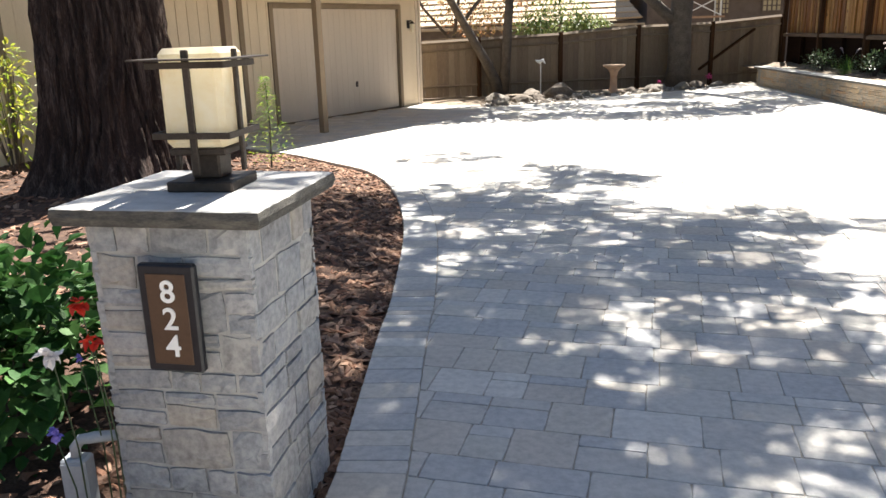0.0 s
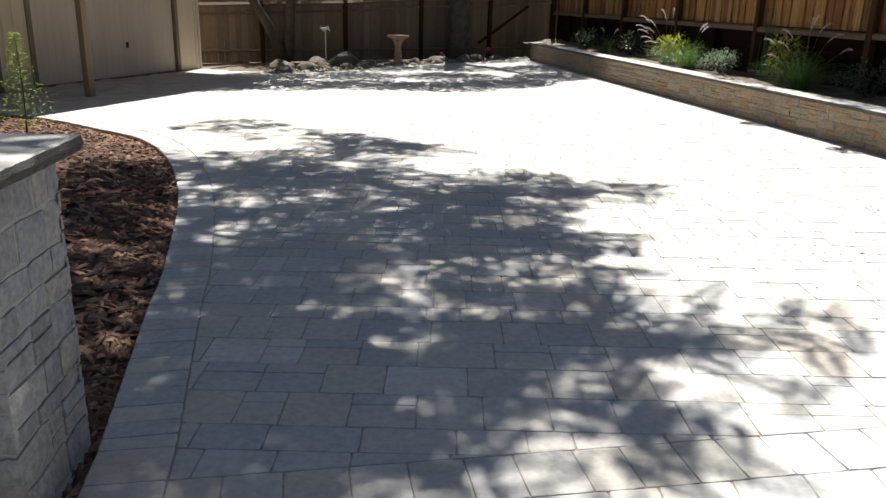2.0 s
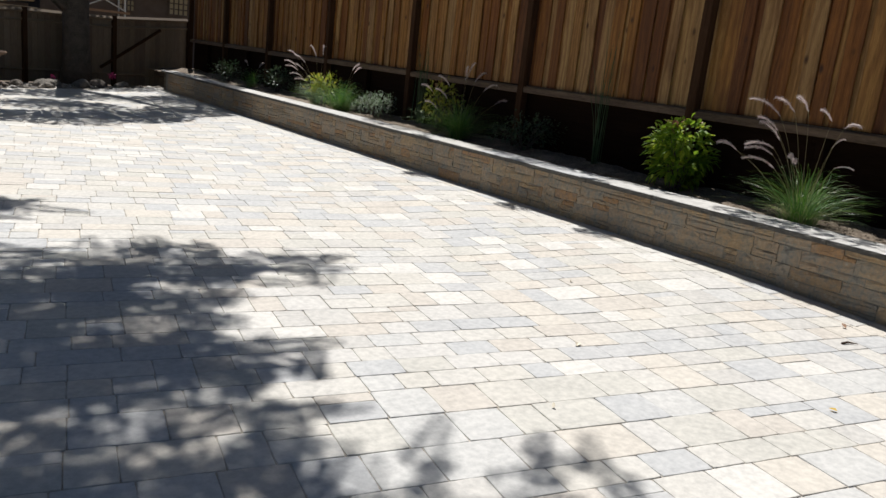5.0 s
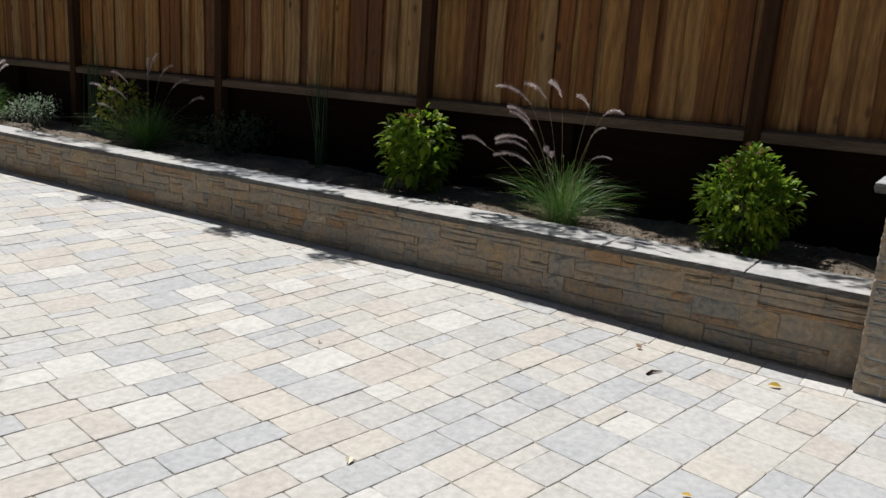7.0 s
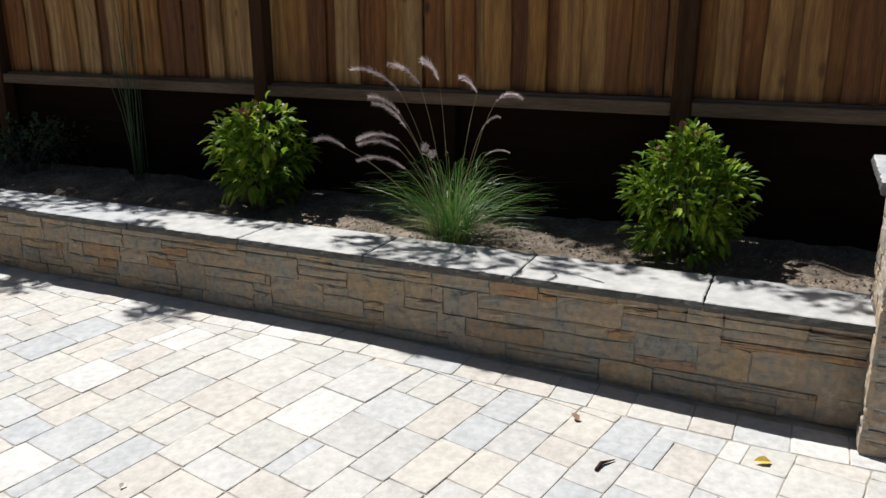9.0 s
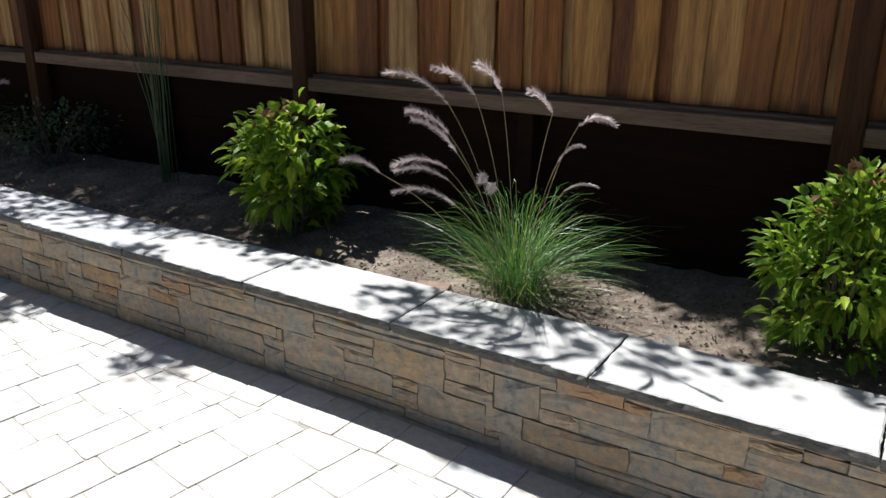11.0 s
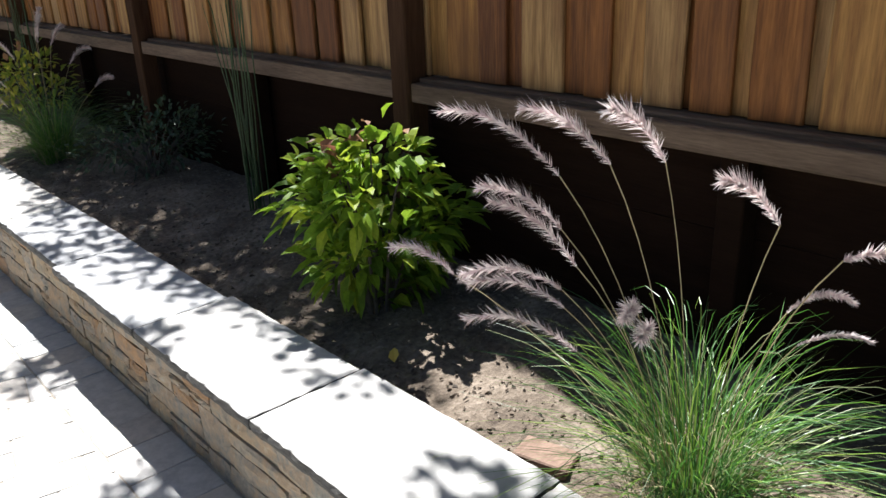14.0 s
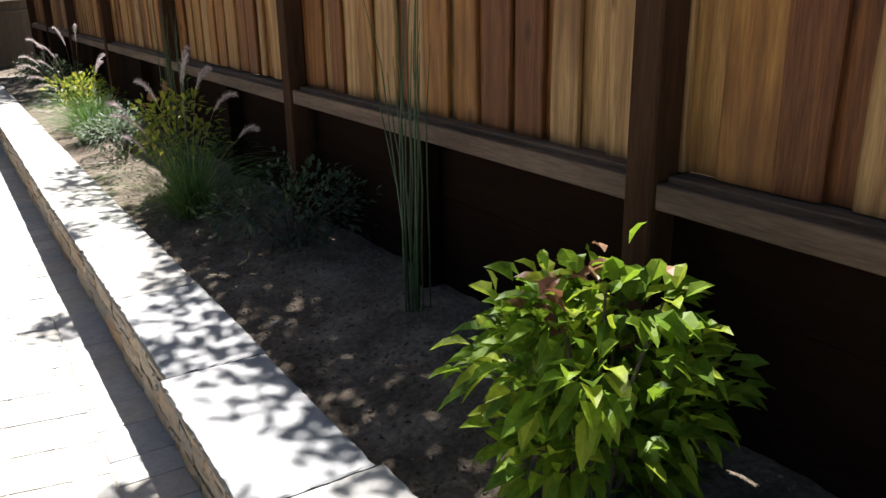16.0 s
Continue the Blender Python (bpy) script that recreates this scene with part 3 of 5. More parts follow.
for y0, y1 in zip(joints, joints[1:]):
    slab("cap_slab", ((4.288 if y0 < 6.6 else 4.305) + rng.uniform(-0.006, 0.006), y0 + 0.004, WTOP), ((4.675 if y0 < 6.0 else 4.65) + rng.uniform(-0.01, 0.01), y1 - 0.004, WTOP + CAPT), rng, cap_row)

# ---- board fence on the neighbour side ----
FX = 5.43
POSTS = [-4.0, -1.5, 1.05, 3.66, 6.34, 8.88, 11.45, 14.16, 16.8, 19.3, 21.8]


def fence_top(y):
    return 2.4 if y < 6.3 else 3.0


fence = thing("wood_fence", "tall new redwood board-on-board privacy fence", "fence", kind="structure")
for y in POSTS:
    part("post", box((FX - 0.085, y - 0.05, 0.2), (FX + 0.015, y + 0.05, fence_top(y)), 0.006), POST_WOOD, fence, "dark stained fence post")
for y0, y1 in zip(POSTS, POSTS[1:]):
    zz = rng.uniform(-0.012, 0.012)
    part("rail", box((FX - 0.07, y0 + 0.05, 1.115 + zz), (FX - 0.03, y1 - 0.05, 1.185 + zz), 0.004), RAIL_WOOD, fence, "weathered bottom rail")
    part("rail", box((FX - 0.028, y0 + 0.05, 1.16 + zz), (FX + 0.06, y1 - 0.05, 1.20 + zz), 0.004), RAIL_WOOD, fence)
    # stub takes the planks' near-black, which paints in the shade below the rail
    part("stub_post", box((FX - 0.03, (y0 + y1) / 2 - 0.04, 0.25), (FX + 0.05, (y0 + y1) / 2 + 0.04, 1.14 + zz), 0.004), KICK_SHADED, fence)
    part("top_rail", box((FX + 0.069, y0 + 0.05, fence_top(y0) - 0.2), (FX + 0.105, y1 - 0.05, fence_top(y0) - 0.11), 0.004), RAIL_WOOD, fence)
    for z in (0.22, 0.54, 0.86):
        part("kick_plank", box((FX + 0.07, y0, z), (FX + 0.11, y1 - 0.002, z + (0.319 if z < 0.8 else 0.37)), 0.002), KICK_SHADED, fence, "dark brown horizontal plank under the rail, blackened for shade")


def board_mesh(name, w, h, t, seed):
    """A rough sawn board, cupped, with wandering edges; its foot at z = 0."""
    r = random.Random(seed)
    bm = bmesh.new()
    n = 12
    cols = []
    cup = r.uniform(-0.006, 0.009)
    for i in range(n + 1):
        z = h * i / n
        a, b = (0.007 * noise.noise(Vector((seed * 3.7 + q, 0.5, z * 2.2))) + r.uniform(-0.0015, 0.0015) for q in (0, 40))
        cols.append([bm.verts.new(q) for q in ((t, -w / 2 + a, z), (0.004, -w / 2 + a, z), (0.0, -w / 2 + a + 0.005, z), (-cup, (a + b) / 2, z), (0.0, w / 2 + b - 0.005, z), (0.004, w / 2 + b, z), (t, w / 2 + b, z))])
    for a, b in zip(cols, cols[1:]):
        for k in range(6):
            bm.faces.new((a[k], b[k], b[k + 1], a[k + 1]))
        bm.faces.new((a[6], b[6], b[0], a[0]))
    bm.faces.new(cols[0])
    bm.faces.new(cols[-1])
    bmesh.ops.recalc_face_normals(bm, faces=bm.faces)
    me = bpy.data.meshes.new(name)
    bm.to_mesh(me)
    bm.free()
    me.materials.append(BOARD)
    return me


BOARDS = {h: [board_mesh("board", rng.choice((0.095, 0.115, 0.13, 0.14, 0.15, 0.17)), h - 1.2, 0.017, 40 + k) for k in range(10)] for h in (2.4, 3.0)}
BACKS = {h: [board_mesh("board", rng.choice((0.222, 0.226, 0.23)), h - 1.2, 0.017, 60 + k) for k in range(6)] for h in (2.4, 3.0)}


def board_piece(y, x, lean, kinds):
    ob = new("board", rng.choice(kinds))
    ob.parent = fence
    ob.matrix_local = pose(x, y, 1.202, 0, 0, rng.uniform(-3.5, 3.5)) @ pose(0, 0, 0, lean, 0, 0)


for y0, y1 in zip(POSTS, POSTS[1:]):
    n = round((y1 - y0) / 0.20)
    step = (y1 - y0) / n
    for k in range(n):
        board_piece(y0 + (k + 0.5) * step, FX + 0.039 + 0.008 * (k % 2), rng.uniform(-0.1, 0.1), BACKS[fence_top(y0)])
        board_piece(y0 + k * step + (rng.uniform(-0.045, 0.045) if k else 0), FX + 0.016 + rng.uniform(0, 0.005), rng.uniform(-0.5, 0.5) if k else 0, BOARDS[fence_top(y0)])

# ---- old fence at the back ----
FA, FB = Vector((-4.6, 18.6)), Vector((5.45, 22.3))
old_fence = thing("old_fence", "old grey-brown board fence with a sagging cap", "fence", kind="structure")
fd = (FB - FA).normalized()
fa = math.degrees(math.atan2(fd.y, fd.x))
flen = (FB - FA).length


def old_top(s):
    return 1.24 + 0.42 * (s / flen) ** 1.1 + 0.03 * math.sin(s * 1.3)


s = 0.0
while s < flen:
    w = rng.uniform(0.13, 0.16)
    top = old_top(s) + rng.uniform(-0.012, 0.012)
    m = pose(FA.x, FA.y, 0, 0, 0, fa)
    part("board", box((s, 0, -0.05), (s + w - 0.006, 0.018, top), 0.0, m), OLD_WOOD, old_fence)
    s += w
s = 0.2
while s < flen:
    m = pose(FA.x, FA.y, 0, 0, 0, fa)
    part("post", box((s, -0.09, -0.08), (s + 0.09, -0.001, old_top(s) + 0.005), 0.004, m), POST_WOOD, old_fence, "weathered brown post")
    e = min(s + 2.1, flen)
    for z in (0.16, -0.28):
        zz = 0.22 if z > 0 else old_top(s) - 0.25
        bmr = tube([m @ Vector((s + 0.09, -0.022, zz)), m @ Vector((e, -0.022, 0.22 if z > 0 else old_top(e) - 0.25))], [0.028, 0.028], 4)
        part("rail", bmr, OLD_WOOD, old_fence)
    part("cap_board", tube([m @ Vector((s, -0.03, old_top(s) - 0.06)), m @ Vector((e, -0.03, old_top(e) - 0.06))], [0.05, 0.05], 4), OLD_WOOD, old_fence, "sagging top board")
    s += 2.1
m = pose(FA.x, FA.y, 0, 0, 0, fa)
gs = flen - 2.4
part("gate_brace", tube([m @ Vector((gs, -0.035, 0.35)), m @ Vector((gs + 1.6, -0.035, old_top(gs) - 0.2))], [0.035, 0.035], 4), POST_WOOD, old_fence, "diagonal gate brace")

# ---- garage and house ----
house = thing("house", "single-storey house with beige siding and a garage", "house", kind="structure")
hm = Matrix.Translation((CORNER.x, CORNER.y, 0)) @ Matrix.Rotation(math.atan2(-HD.y, -HD.x), 4, "Z")
# local frame: x runs from the corner away along the wall, y points out towards the drive, z up


def hbox(name, a, b, mat, parent=house, label="", bevel=0.004):
    return part(name, box(a, b, bevel, hm), mat, parent, label)


DH = 1.93
g0, g1 = 0.66, 4.08
WALLH = 2.25
hbox("wall", (0.0, -0.15, -0.08), (g0 - 0.09, 0, WALLH), SIDING, label="beige siding beside the garage")
hbox("wall", (g1 + 0.09, -0.15, -0.08), (12.5, 0, WALLH + 0.5), SIDING, label="beige vertical siding")
hbox("lintel", (g0 - 0.09, -0.15, DH + 0.09), (g1 + 0.09, 0, WALLH), SIDING)
hbox("side_wall", (-0.12, -6.0, -0.08), (0.0, 0.0, WALLH), SIDING)
hbox("door_jamb", (g0 - 0.09, -0.12, -0.02), (g0, 0.025, DH + 0.09), TRIM, label="brown door trim")
hbox("door_jamb", (g1, -0.12, -0.02), (g1 + 0.09, 0.025, DH + 0.09), TRIM)
hbox("door_head", (g0, -0.12, DH), (g1, 0.025, DH + 0.09), TRIM)
hbox("corner_board", (-0.015, -0.10, -0.05), (0.06, 0.018, WALLH), DOOR_PAINT, label="light corner board")
hbox("downpipe", (-0.09, -0.02, 0.0), (-0.03, 0.04, WALLH), DOOR_PAINT, label="light painted downpipe", bevel=0.015)
gdoor = part("garage_door", box((g0, -0.075, 0.01), (g1, -0.05, DH), 0.0, hm), DOOR_PAINT, house, "plain beige garage door")
for k in range(22):
    x = g0 + (g1 - g0) * k / 22
    part("door_panel", box((x + 0.001, -0.05, 0.012), (x + (g1 - g0) / 22 - 0.001, -0.046, DH - 0.004), 0.001, hm), DOOR_PAINT, gdoor)
part("door_handle", box((1.95, -0.042, 0.50), (2.0, -0.015, 0.60), 0.006, hm), IRON, gdoor, "small dark pull handle")
x = g1 + 0.12
while x < 12.4:
    hbox("batten", (x, 0.0, -0.02), (x + 0.025, 0.012, WALLH - 0.02), SIDING)
    x += 0.2
for x in (4.75, 8.6):
    hbox("trim_board", (x, 0.0, -0.02), (x + 0.10, 0.03, WALLH), TRIM, label="brown vertical trim")
# porch posts with beam and eave
for x, d in ((4.62, 1.50), (6.35, 1.44)):
    pst = hbox("porch_post", (x - 0.055, d - 0.05, 0.0), (x + 0.055, d + 0.05, 2.16), TRIM, label="tan and brown porch post")
    part("post_trim", box((x - 0.075, d - 0.02, 0.0), (x - 0.056, d + 0.02, 2.16), 0.003, hm), SOFFIT, pst)
hbox("eave_beam", (-0.6, 1.42, 2.16), (7.2, 1.53, 2.34), SOFFIT, label="tan eave beam")
hbox("soffit", (-0.6, -0.2, 2.34), (7.2, 1.95, 2.40), SOFFIT, label="tan painted soffit")
x = -0.5
while x < 7.1:
    hbox("rafter_tail", (x, -0.1, 2.25), (x + 0.06, 1.93, 2.338), SOFFIT)
    x += 0.8
rv = [hm @ Vector(q) for q in ((-0.7, 2.05, 2.40), (7.3, 2.05, 2.40), (7.3, -3.5, 3.9), (-0.7, -3.5, 3.9), (-0.7, 2.05, 2.46), (7.3, 2.05, 2.46), (7.3, -3.5, 3.96), (-0.7, -3.5, 3.96), (-0.7, -9, 2.4), (7.3, -9, 2.4))]
soup("roof", rv, [(0, 1, 2, 3), (4, 5, 6, 7), (0, 1, 5, 4), (0, 4, 7, 3), (1, 2, 6, 5), (7, 6, 9, 8)], SHINGLE, house, "shingled roof")

wl_at = hm @ Vector((0.32, 0.0, 1.62))
lantern = thing("wall_lantern", "small dark carriage lantern on the garage corner", "lantern", at=wl_at, rz=math.degrees(math.atan2(-HD.y, -HD.x)))
part("backplate", box((-0.04, 0.0, -0.06), (0.04, 0.02, 0.10), 0.004), IRON, lantern)
part("arm", tube([(0, 0.02, 0.06), (0, 0.08, 0.10), (0, 0.11, 0.06)], [0.01] * 3, 6), IRON, lantern)
part("lantern_glass", tube([(0, 0.11, -0.14), (0, 0.11, 0.03)], [0.035, 0.05], 6), ALABASTER, lantern)
part("lantern_roof", tube([(0, 0.11, 0.03), (0, 0.11, 0.08)], [0.065, 0.012], 6), IRON, lantern)

# ---- stone pillars ----
PR = random.Random(21)


def pillar(at, rz, side, height, label, mat):
    """A square stone pillar; at: centre of its foot."""
    ob = thing("stone_pillar", label, "pillar", at=at, rz=rz)
    h = side / 2
    part("mortar_core", box((-h + 0.013, -h + 0.013, -0.08), (h - 0.013, h - 0.013, height), 0.0), MORTAR_PALE, ob, "grey mortar")
    for k in range(4):
        m = Matrix.Rotation(k * math.pi / 2, 4, "Z") @ Matrix.Translation((-h, -h + 0.005, 0))
        for cell in courses(side, height, PR):
            stone_object(ob, m, cell, PR, mat, 0.021, 0.009)
    return ob


PC = (-2.455, 2.225)
pillar_1 = pillar((PC[0], PC[1], 0), -6, 0.49, 1.0, "square entrance pillar faced in grey split stone", STONE_GREY)
slab("cap", (-0.30, -0.30, 1.0), (0.30, 0.30, 1.05), PR, pillar_1, "thick bluestone cap with split edges")
pillar_2 = pillar((4.43, 2.48, 0), 0, 0.50, 1.02, "stone pillar ending the low garden wall", STONE)
slab("cap", (-0.31, -0.31, 1.02), (0.31, 0.31, 1.07), PR, pillar_2, "bluestone pillar cap")

sign = thing("house_number_sign", "black framed brown house number plaque reading 824", "sign", at=(PC[0] + 0.0 - 0.012, PC[1] - 0.283, 0.745), rz=-6)
part("frame", box((-0.083, -0.016, -0.155), (0.083, 0.012, 0.155), 0.006), BLACK, sign, "black frame")
part("plate", box((-0.058, -0.0195, -0.13), (0.058, -0.0155, 0.13), 0.0015), BROWN_PLATE, sign, "matt brown plate")
for ch, z in (("8", 0.078), ("2", 0.0), ("4", -0.078)):
    cu = bpy.data.curves.new("numeral", "FONT")
    cu.body, cu.size, cu.align_x, cu.align_y, cu.extrude, cu.offset = ch, 0.088, "CENTER", "CENTER", 0.002, 0.0012
    tmp = new("numeral_curve", cu)
    bpy.context.view_layer.update()
    me = bpy.data.meshes.new_from_object(tmp.evaluated_get(bpy.context.evaluated_depsgraph_get()))
    bpy.data.objects.remove(tmp)
    ob = link_mesh("numeral", me, NUMERAL, sign, "white numeral " + ch)
    ob.matrix_local = pose(0.004, -0.021, z, 90, 0, 0)

lamp = thing("pillar_lamp", "bronze pier lamp with a square alabaster shade on the pillar", "lamp", at=(PC[0] + 0.018, PC[1] + 0.03, 1.05), rz=-3)
part("base_plate", box((-0.10, -0.10, 0), (0.10, 0.10, 0.03), 0.004), IRON, lamp)
part("stem", box((-0.045, -0.045, 0.03), (0.045, 0.045, 0.115), 0.006), IRON, lamp)
part("tray", box((-0.085, -0.085, 0.105), (0.085, 0.085, 0.125), 0.004), IRON, lamp)
bm = bmesh.new()
add_box(bm, (-0.092, -0.092, 0.127), (0.092, 0.092, 0.405), 0.016)
part("shade", bm, ALABASTER, lamp, "glowing cream alabaster shade")
for sg in (-1, 1):
    part("upright", box((-0.010, sg * 0.102 - 0.006, 0.05), (0.010, sg * 0.102 + 0.006, 0.40), 0.002), IRON, lamp)
    part("upright", box((sg * 0.102 - 0.006, -0.010, 0.05), (sg * 0.102 + 0.006, 0.010, 0.40), 0.002), IRON, lamp)
for z, e in ((0.155, 0.115), (0.35, 0.115)):
    for sgn in (-1, 1):
        part("band", box((-e, sgn * 0.112 - 0.004, z), (e, sgn * 0.112 + 0.004, z + 0.018), 0.001), IRON, lamp)
        part("band", box((sgn * 0.112 - 0.004, -e, z), (sgn * 0.112 + 0.004, e, z + 0.018), 0.001), IRON, lamp)
bm = bmesh.new()
for a, b in (((-0.15, -0.15), (0.15, -0.105)), ((-0.15, 0.105), (0.15, 0.15)), ((-0.15, -0.105), (-0.105, 0.105)), ((0.105, -0.105), (0.15, 0.105))):
    add_box(bm, (*a, 0.372), (*b, 0.377))
part("brim", bm, IRON, lamp, "thin flat bronze brim")

# ---- plants ----


def leaf_soup(place, n, r, length, width, droop=0.5, fold=0.25):
    """Folded pointed leaves: place(r) gives the base and the way that each grows."""
    verts, faces = [], []
    for _ in range(n):
        base, way = place(r)
        L = r.uniform(*length)
        w = L * r.uniform(*width)
        way = (way + Vector((r.uniform(-0.6, 0.6), r.uniform(-0.6, 0.6), r.uniform(-0.5, 0.4)))).normalized()
        side = way.cross(Vector((r.uniform(-0.4, 0.4), r.uniform(-0.4, 0.4), 1))).normalized()
        up = side.cross(way)
        k = len(verts)
        dn = Vector((0, 0, -1)) * droop * L
        for a, b in ((0, 0), (0.33, 1), (0.7, 0.75)):
            mid = base + way * a * L + dn * a * a * 0.5
            if b == 0:
                verts.append(mid)
            else:
                verts += [mid - side * w * 0.5 * b + up * w * fold * b, mid, mid + side * w * 0.5 * b + up * w * fold * b]
        verts.append(base + way * L + dn * 0.5)
        faces += [(k, k + 2, k + 1), (k, k + 3, k + 2), (k + 1, k + 2, k + 5, k + 4), (k + 2, k + 3, k + 6, k + 5), (k + 4, k + 5, k + 7), (k + 5, k + 6, k + 7)]
    return verts, faces


def shrub(name, label, at, rad, high, mat, n, leaf=(0.045, 0.085), width=(0.35, 0.5), seed=1, tips=0, low=0.05, droop=0.5, full=0):
    """A leafy shrub: bare stems fanned from the foot, leaves in whorls along lobes of an uneven crown."""
    r = random.Random(seed)
    z0 = soil_z(at[0], at[1]) - 0.01 if at[0] > 4.5 else mulch_z(at[0], at[1]) - 0.01
    ob = thing(name, label, "shrub", at=(at[0], at[1], z0))
    bm = bmesh.new()
    ends = []
    for _ in range(16):
        a, q = r.uniform(0, 6.28), r.random() ** 0.5
        e = Vector((rad * 0.85 * q * math.cos(a), rad * 0.85 * q * math.sin(a), high * (1 - 0.45 * q * q) * r.uniform(0.75, 1.02)))
        add_tube(bm, [(0.03 * math.cos(a), 0.03 * math.sin(a), 0), e * 0.5 + Vector((0, 0, high * 0.08)), e], [0.007, 0.005, 0.003], 5)
        ends.append(e)
    part("branch_frame", bm, TRUNK, ob, "thin brown stems")
    lobes = [(e, rad * r.uniform(0.22, 0.42)) for e in ends] + [(e * r.uniform(0.35, 0.75) + Vector((r.uniform(-1, 1) * rad * 0.35, r.uniform(-1, 1) * rad * 0.35, low)), rad * r.uniform(0.25, 0.45)) for e in ends]

    for _ in range(full):
        d = Vector((r.gauss(0, 1), r.gauss(0, 1), r.gauss(0, 1))).normalized()
        lobes.append((Vector((d.x * rad * 0.72, d.y * rad * 0.72, high * (0.47 + 0.38 * d.z))), rad * r.uniform(0.2, 0.34)))

    def place(r):
        c, q = r.choice(lobes)
        d = Vector((r.gauss(0, 1), r.gauss(0, 1), r.gauss(0, 0.8))).normalized()
        p = c + d * q * r.uniform(0.5, 1.0)
        p.z = max(p.z, low * r.uniform(0.3, 1.2))
        out = Vector((p.x, p.y, 0.15 + 0.3 * d.z)).normalized() if p.x or p.y else d
        return p, (d * 0.5 + out)
    v, f = leaf_soup(place, n, r, leaf, width, droop)
    soup("foliage", v, f, mat, ob)
    if tips:
        tops = sorted(ends, key=lambda e: -e.z)[:5]
        v, f = leaf_soup(lambda r: (r.choice(tops) + Vector((r.uniform(-0.05, 0.05), r.uniform(-0.05, 0.05), r.uniform(0, 0.07))), Vector((0, 0, 0.4))), tips, r, leaf, width, droop)
        soup("young_foliage", v, f, LEAF_RED, ob, "bronze-red young leaves at the top")
    return ob


def blades(n, r, reach, high, base_r, width, lean=0.0):
    """Arching blades of uneven length that twist and cross; lean: how far they wander sideways."""
    verts, faces = [], []
    for _ in range(n):
        a = r.uniform(0, 6.28)
        q = base_r * r.random() ** 0.5
        b = Vector((q * math.cos(a + r.uniform(-0.9, 0.9)), q * math.sin(a + r.uniform(-0.9, 0.9)), 0))
        k0 = r.random()
        R, H = reach * (0.2 + 0.95 * k0), high * r.uniform(0.5, 1.0) * (1.15 - 0.45 * k0)
        d = Vector((math.cos(a), math.sin(a), 0))
        side = Vector((-d.y, d.x, 0))
        drift = r.gauss(0, lean)
        w = width * r.uniform(0.55, 1.25)
        sag = r.uniform(0.3, 1.7)
        roll = r.uniform(-0.9, 0.9)
        k = len(verts)
        for i in range(7):
            t = i / 6
            p = b + d * R * (0.25 * t + 0.75 * t ** 1.8) + side * drift * R * t * t + Vector((0, 0, H * (t * (1 + sag) - sag * t ** 2.2)))
            p.z = max(p.z, -0.01)
            ww = w * (1 - t) ** 0.6 * 0.5 + 0.0003
            across = side * math.cos(roll * t) + Vector((0, 0, math.sin(roll * t)))
            verts += [p - across * ww, p + across * ww]
        for i in range(6):
            j = k + 2 * i
            faces.append((j, j + 1, j + 3, j + 2))
    return verts, faces


def plume(parent, start, tip, r, rad=0.0155):
    """A bottle-brush seed head at the end of an arching stalk, made of fine bristles."""
    start, tip = Vector(start), Vector(tip)
    foot = Vector((start.x * 0.12, start.y * 0.12, 0.0))
    ctrl = Vector((start.x * 0.46, start.y * 0.46, start.z * 0.68))
    stalk = part("stalk", tube([foot * (1 - t) ** 2 + ctrl * 2 * t * (1 - t) + start * t * t for t in (k / 8 for k in range(9))], [0.0011] * 9, 4), STRAW, parent, "thin straw-coloured stalk")
    bend = Vector((0, 0, 0.03 * (tip - start).length / 0.2))

    def at(t):
        return start.lerp(tip, t) + bend * 4 * t * (1 - t)
    t0 = 0.0
    verts, faces = [], []
    for i in range(430):
        u = r.random()
        t = t0 + (1 - t0) * u
        p = at(min(t, 1))
        d = (at(t + 0.02) - at(t - 0.02)).normalized()
        s = d.cross(Vector((r.gauss(0, 1), r.gauss(0, 1), r.gauss(0, 1)))).normalized()
        L = rad * r.uniform(0.35, 1.75) * (0.5 + 1.1 * math.sin(math.pi * min(1, 0.15 + 0.8 * (1 - u))))
        e = p + (s * 0.75 + d * 0.7).normalized() * L
        w = s.cross(d) * (0.0026 if i % 3 == 0 else 0.0012)
        k = len(verts)
        verts += [p - w, p + w, e]
        faces.append((k, k + 1, k + 2))
    soup("seed_head", verts, faces, PLUME, stalk, "fuzzy pinkish seed head")


def fountain_grass(at, seed, heads, n=520, reach=0.40, high=0.36, label="fountain grass clump with arching pink seed plumes"):
    r = random.Random(seed)
    z0 = soil_z(*at) - 0.005
    ob = thing("fountain_grass", label, "ornamental grass", "fountain grasses", at=(at[0], at[1], z0))
    v, f = blades(int(n * 0.72), r, reach, high, 0.10, 0.0027, 0.4)
    v2, f2 = blades(int(n * 0.42), r, reach * 0.8, high * 0.55, 0.13, 0.0026, 0.6)
    soup("blades", v + v2, f + [tuple(i + len(v) for i in q) for q in f2], BLADE, ob, "fine green arching blades")
    v, f = blades(110, r, reach * 0.62, high * 0.32, 0.11, 0.0045, 0.5)
    soup("dry_blades", v, f, STRAW, ob, "straw-coloured dead blades at the foot")
    for tip in heads:
        if len(tip) > 5:
            plume(ob, Vector(tip[3:6]) - Vector((0, 0, 0.04)), Vector(tip[:3]) - Vector((0, 0, 0.045)), r, *tip[6:])
        else:
            tip = Vector(tip)
            plume(ob, tip - Vector((tip.x, tip.y, 0.25)).normalized() * r.uniform(0.16, 0.22), tip, r)
    return ob


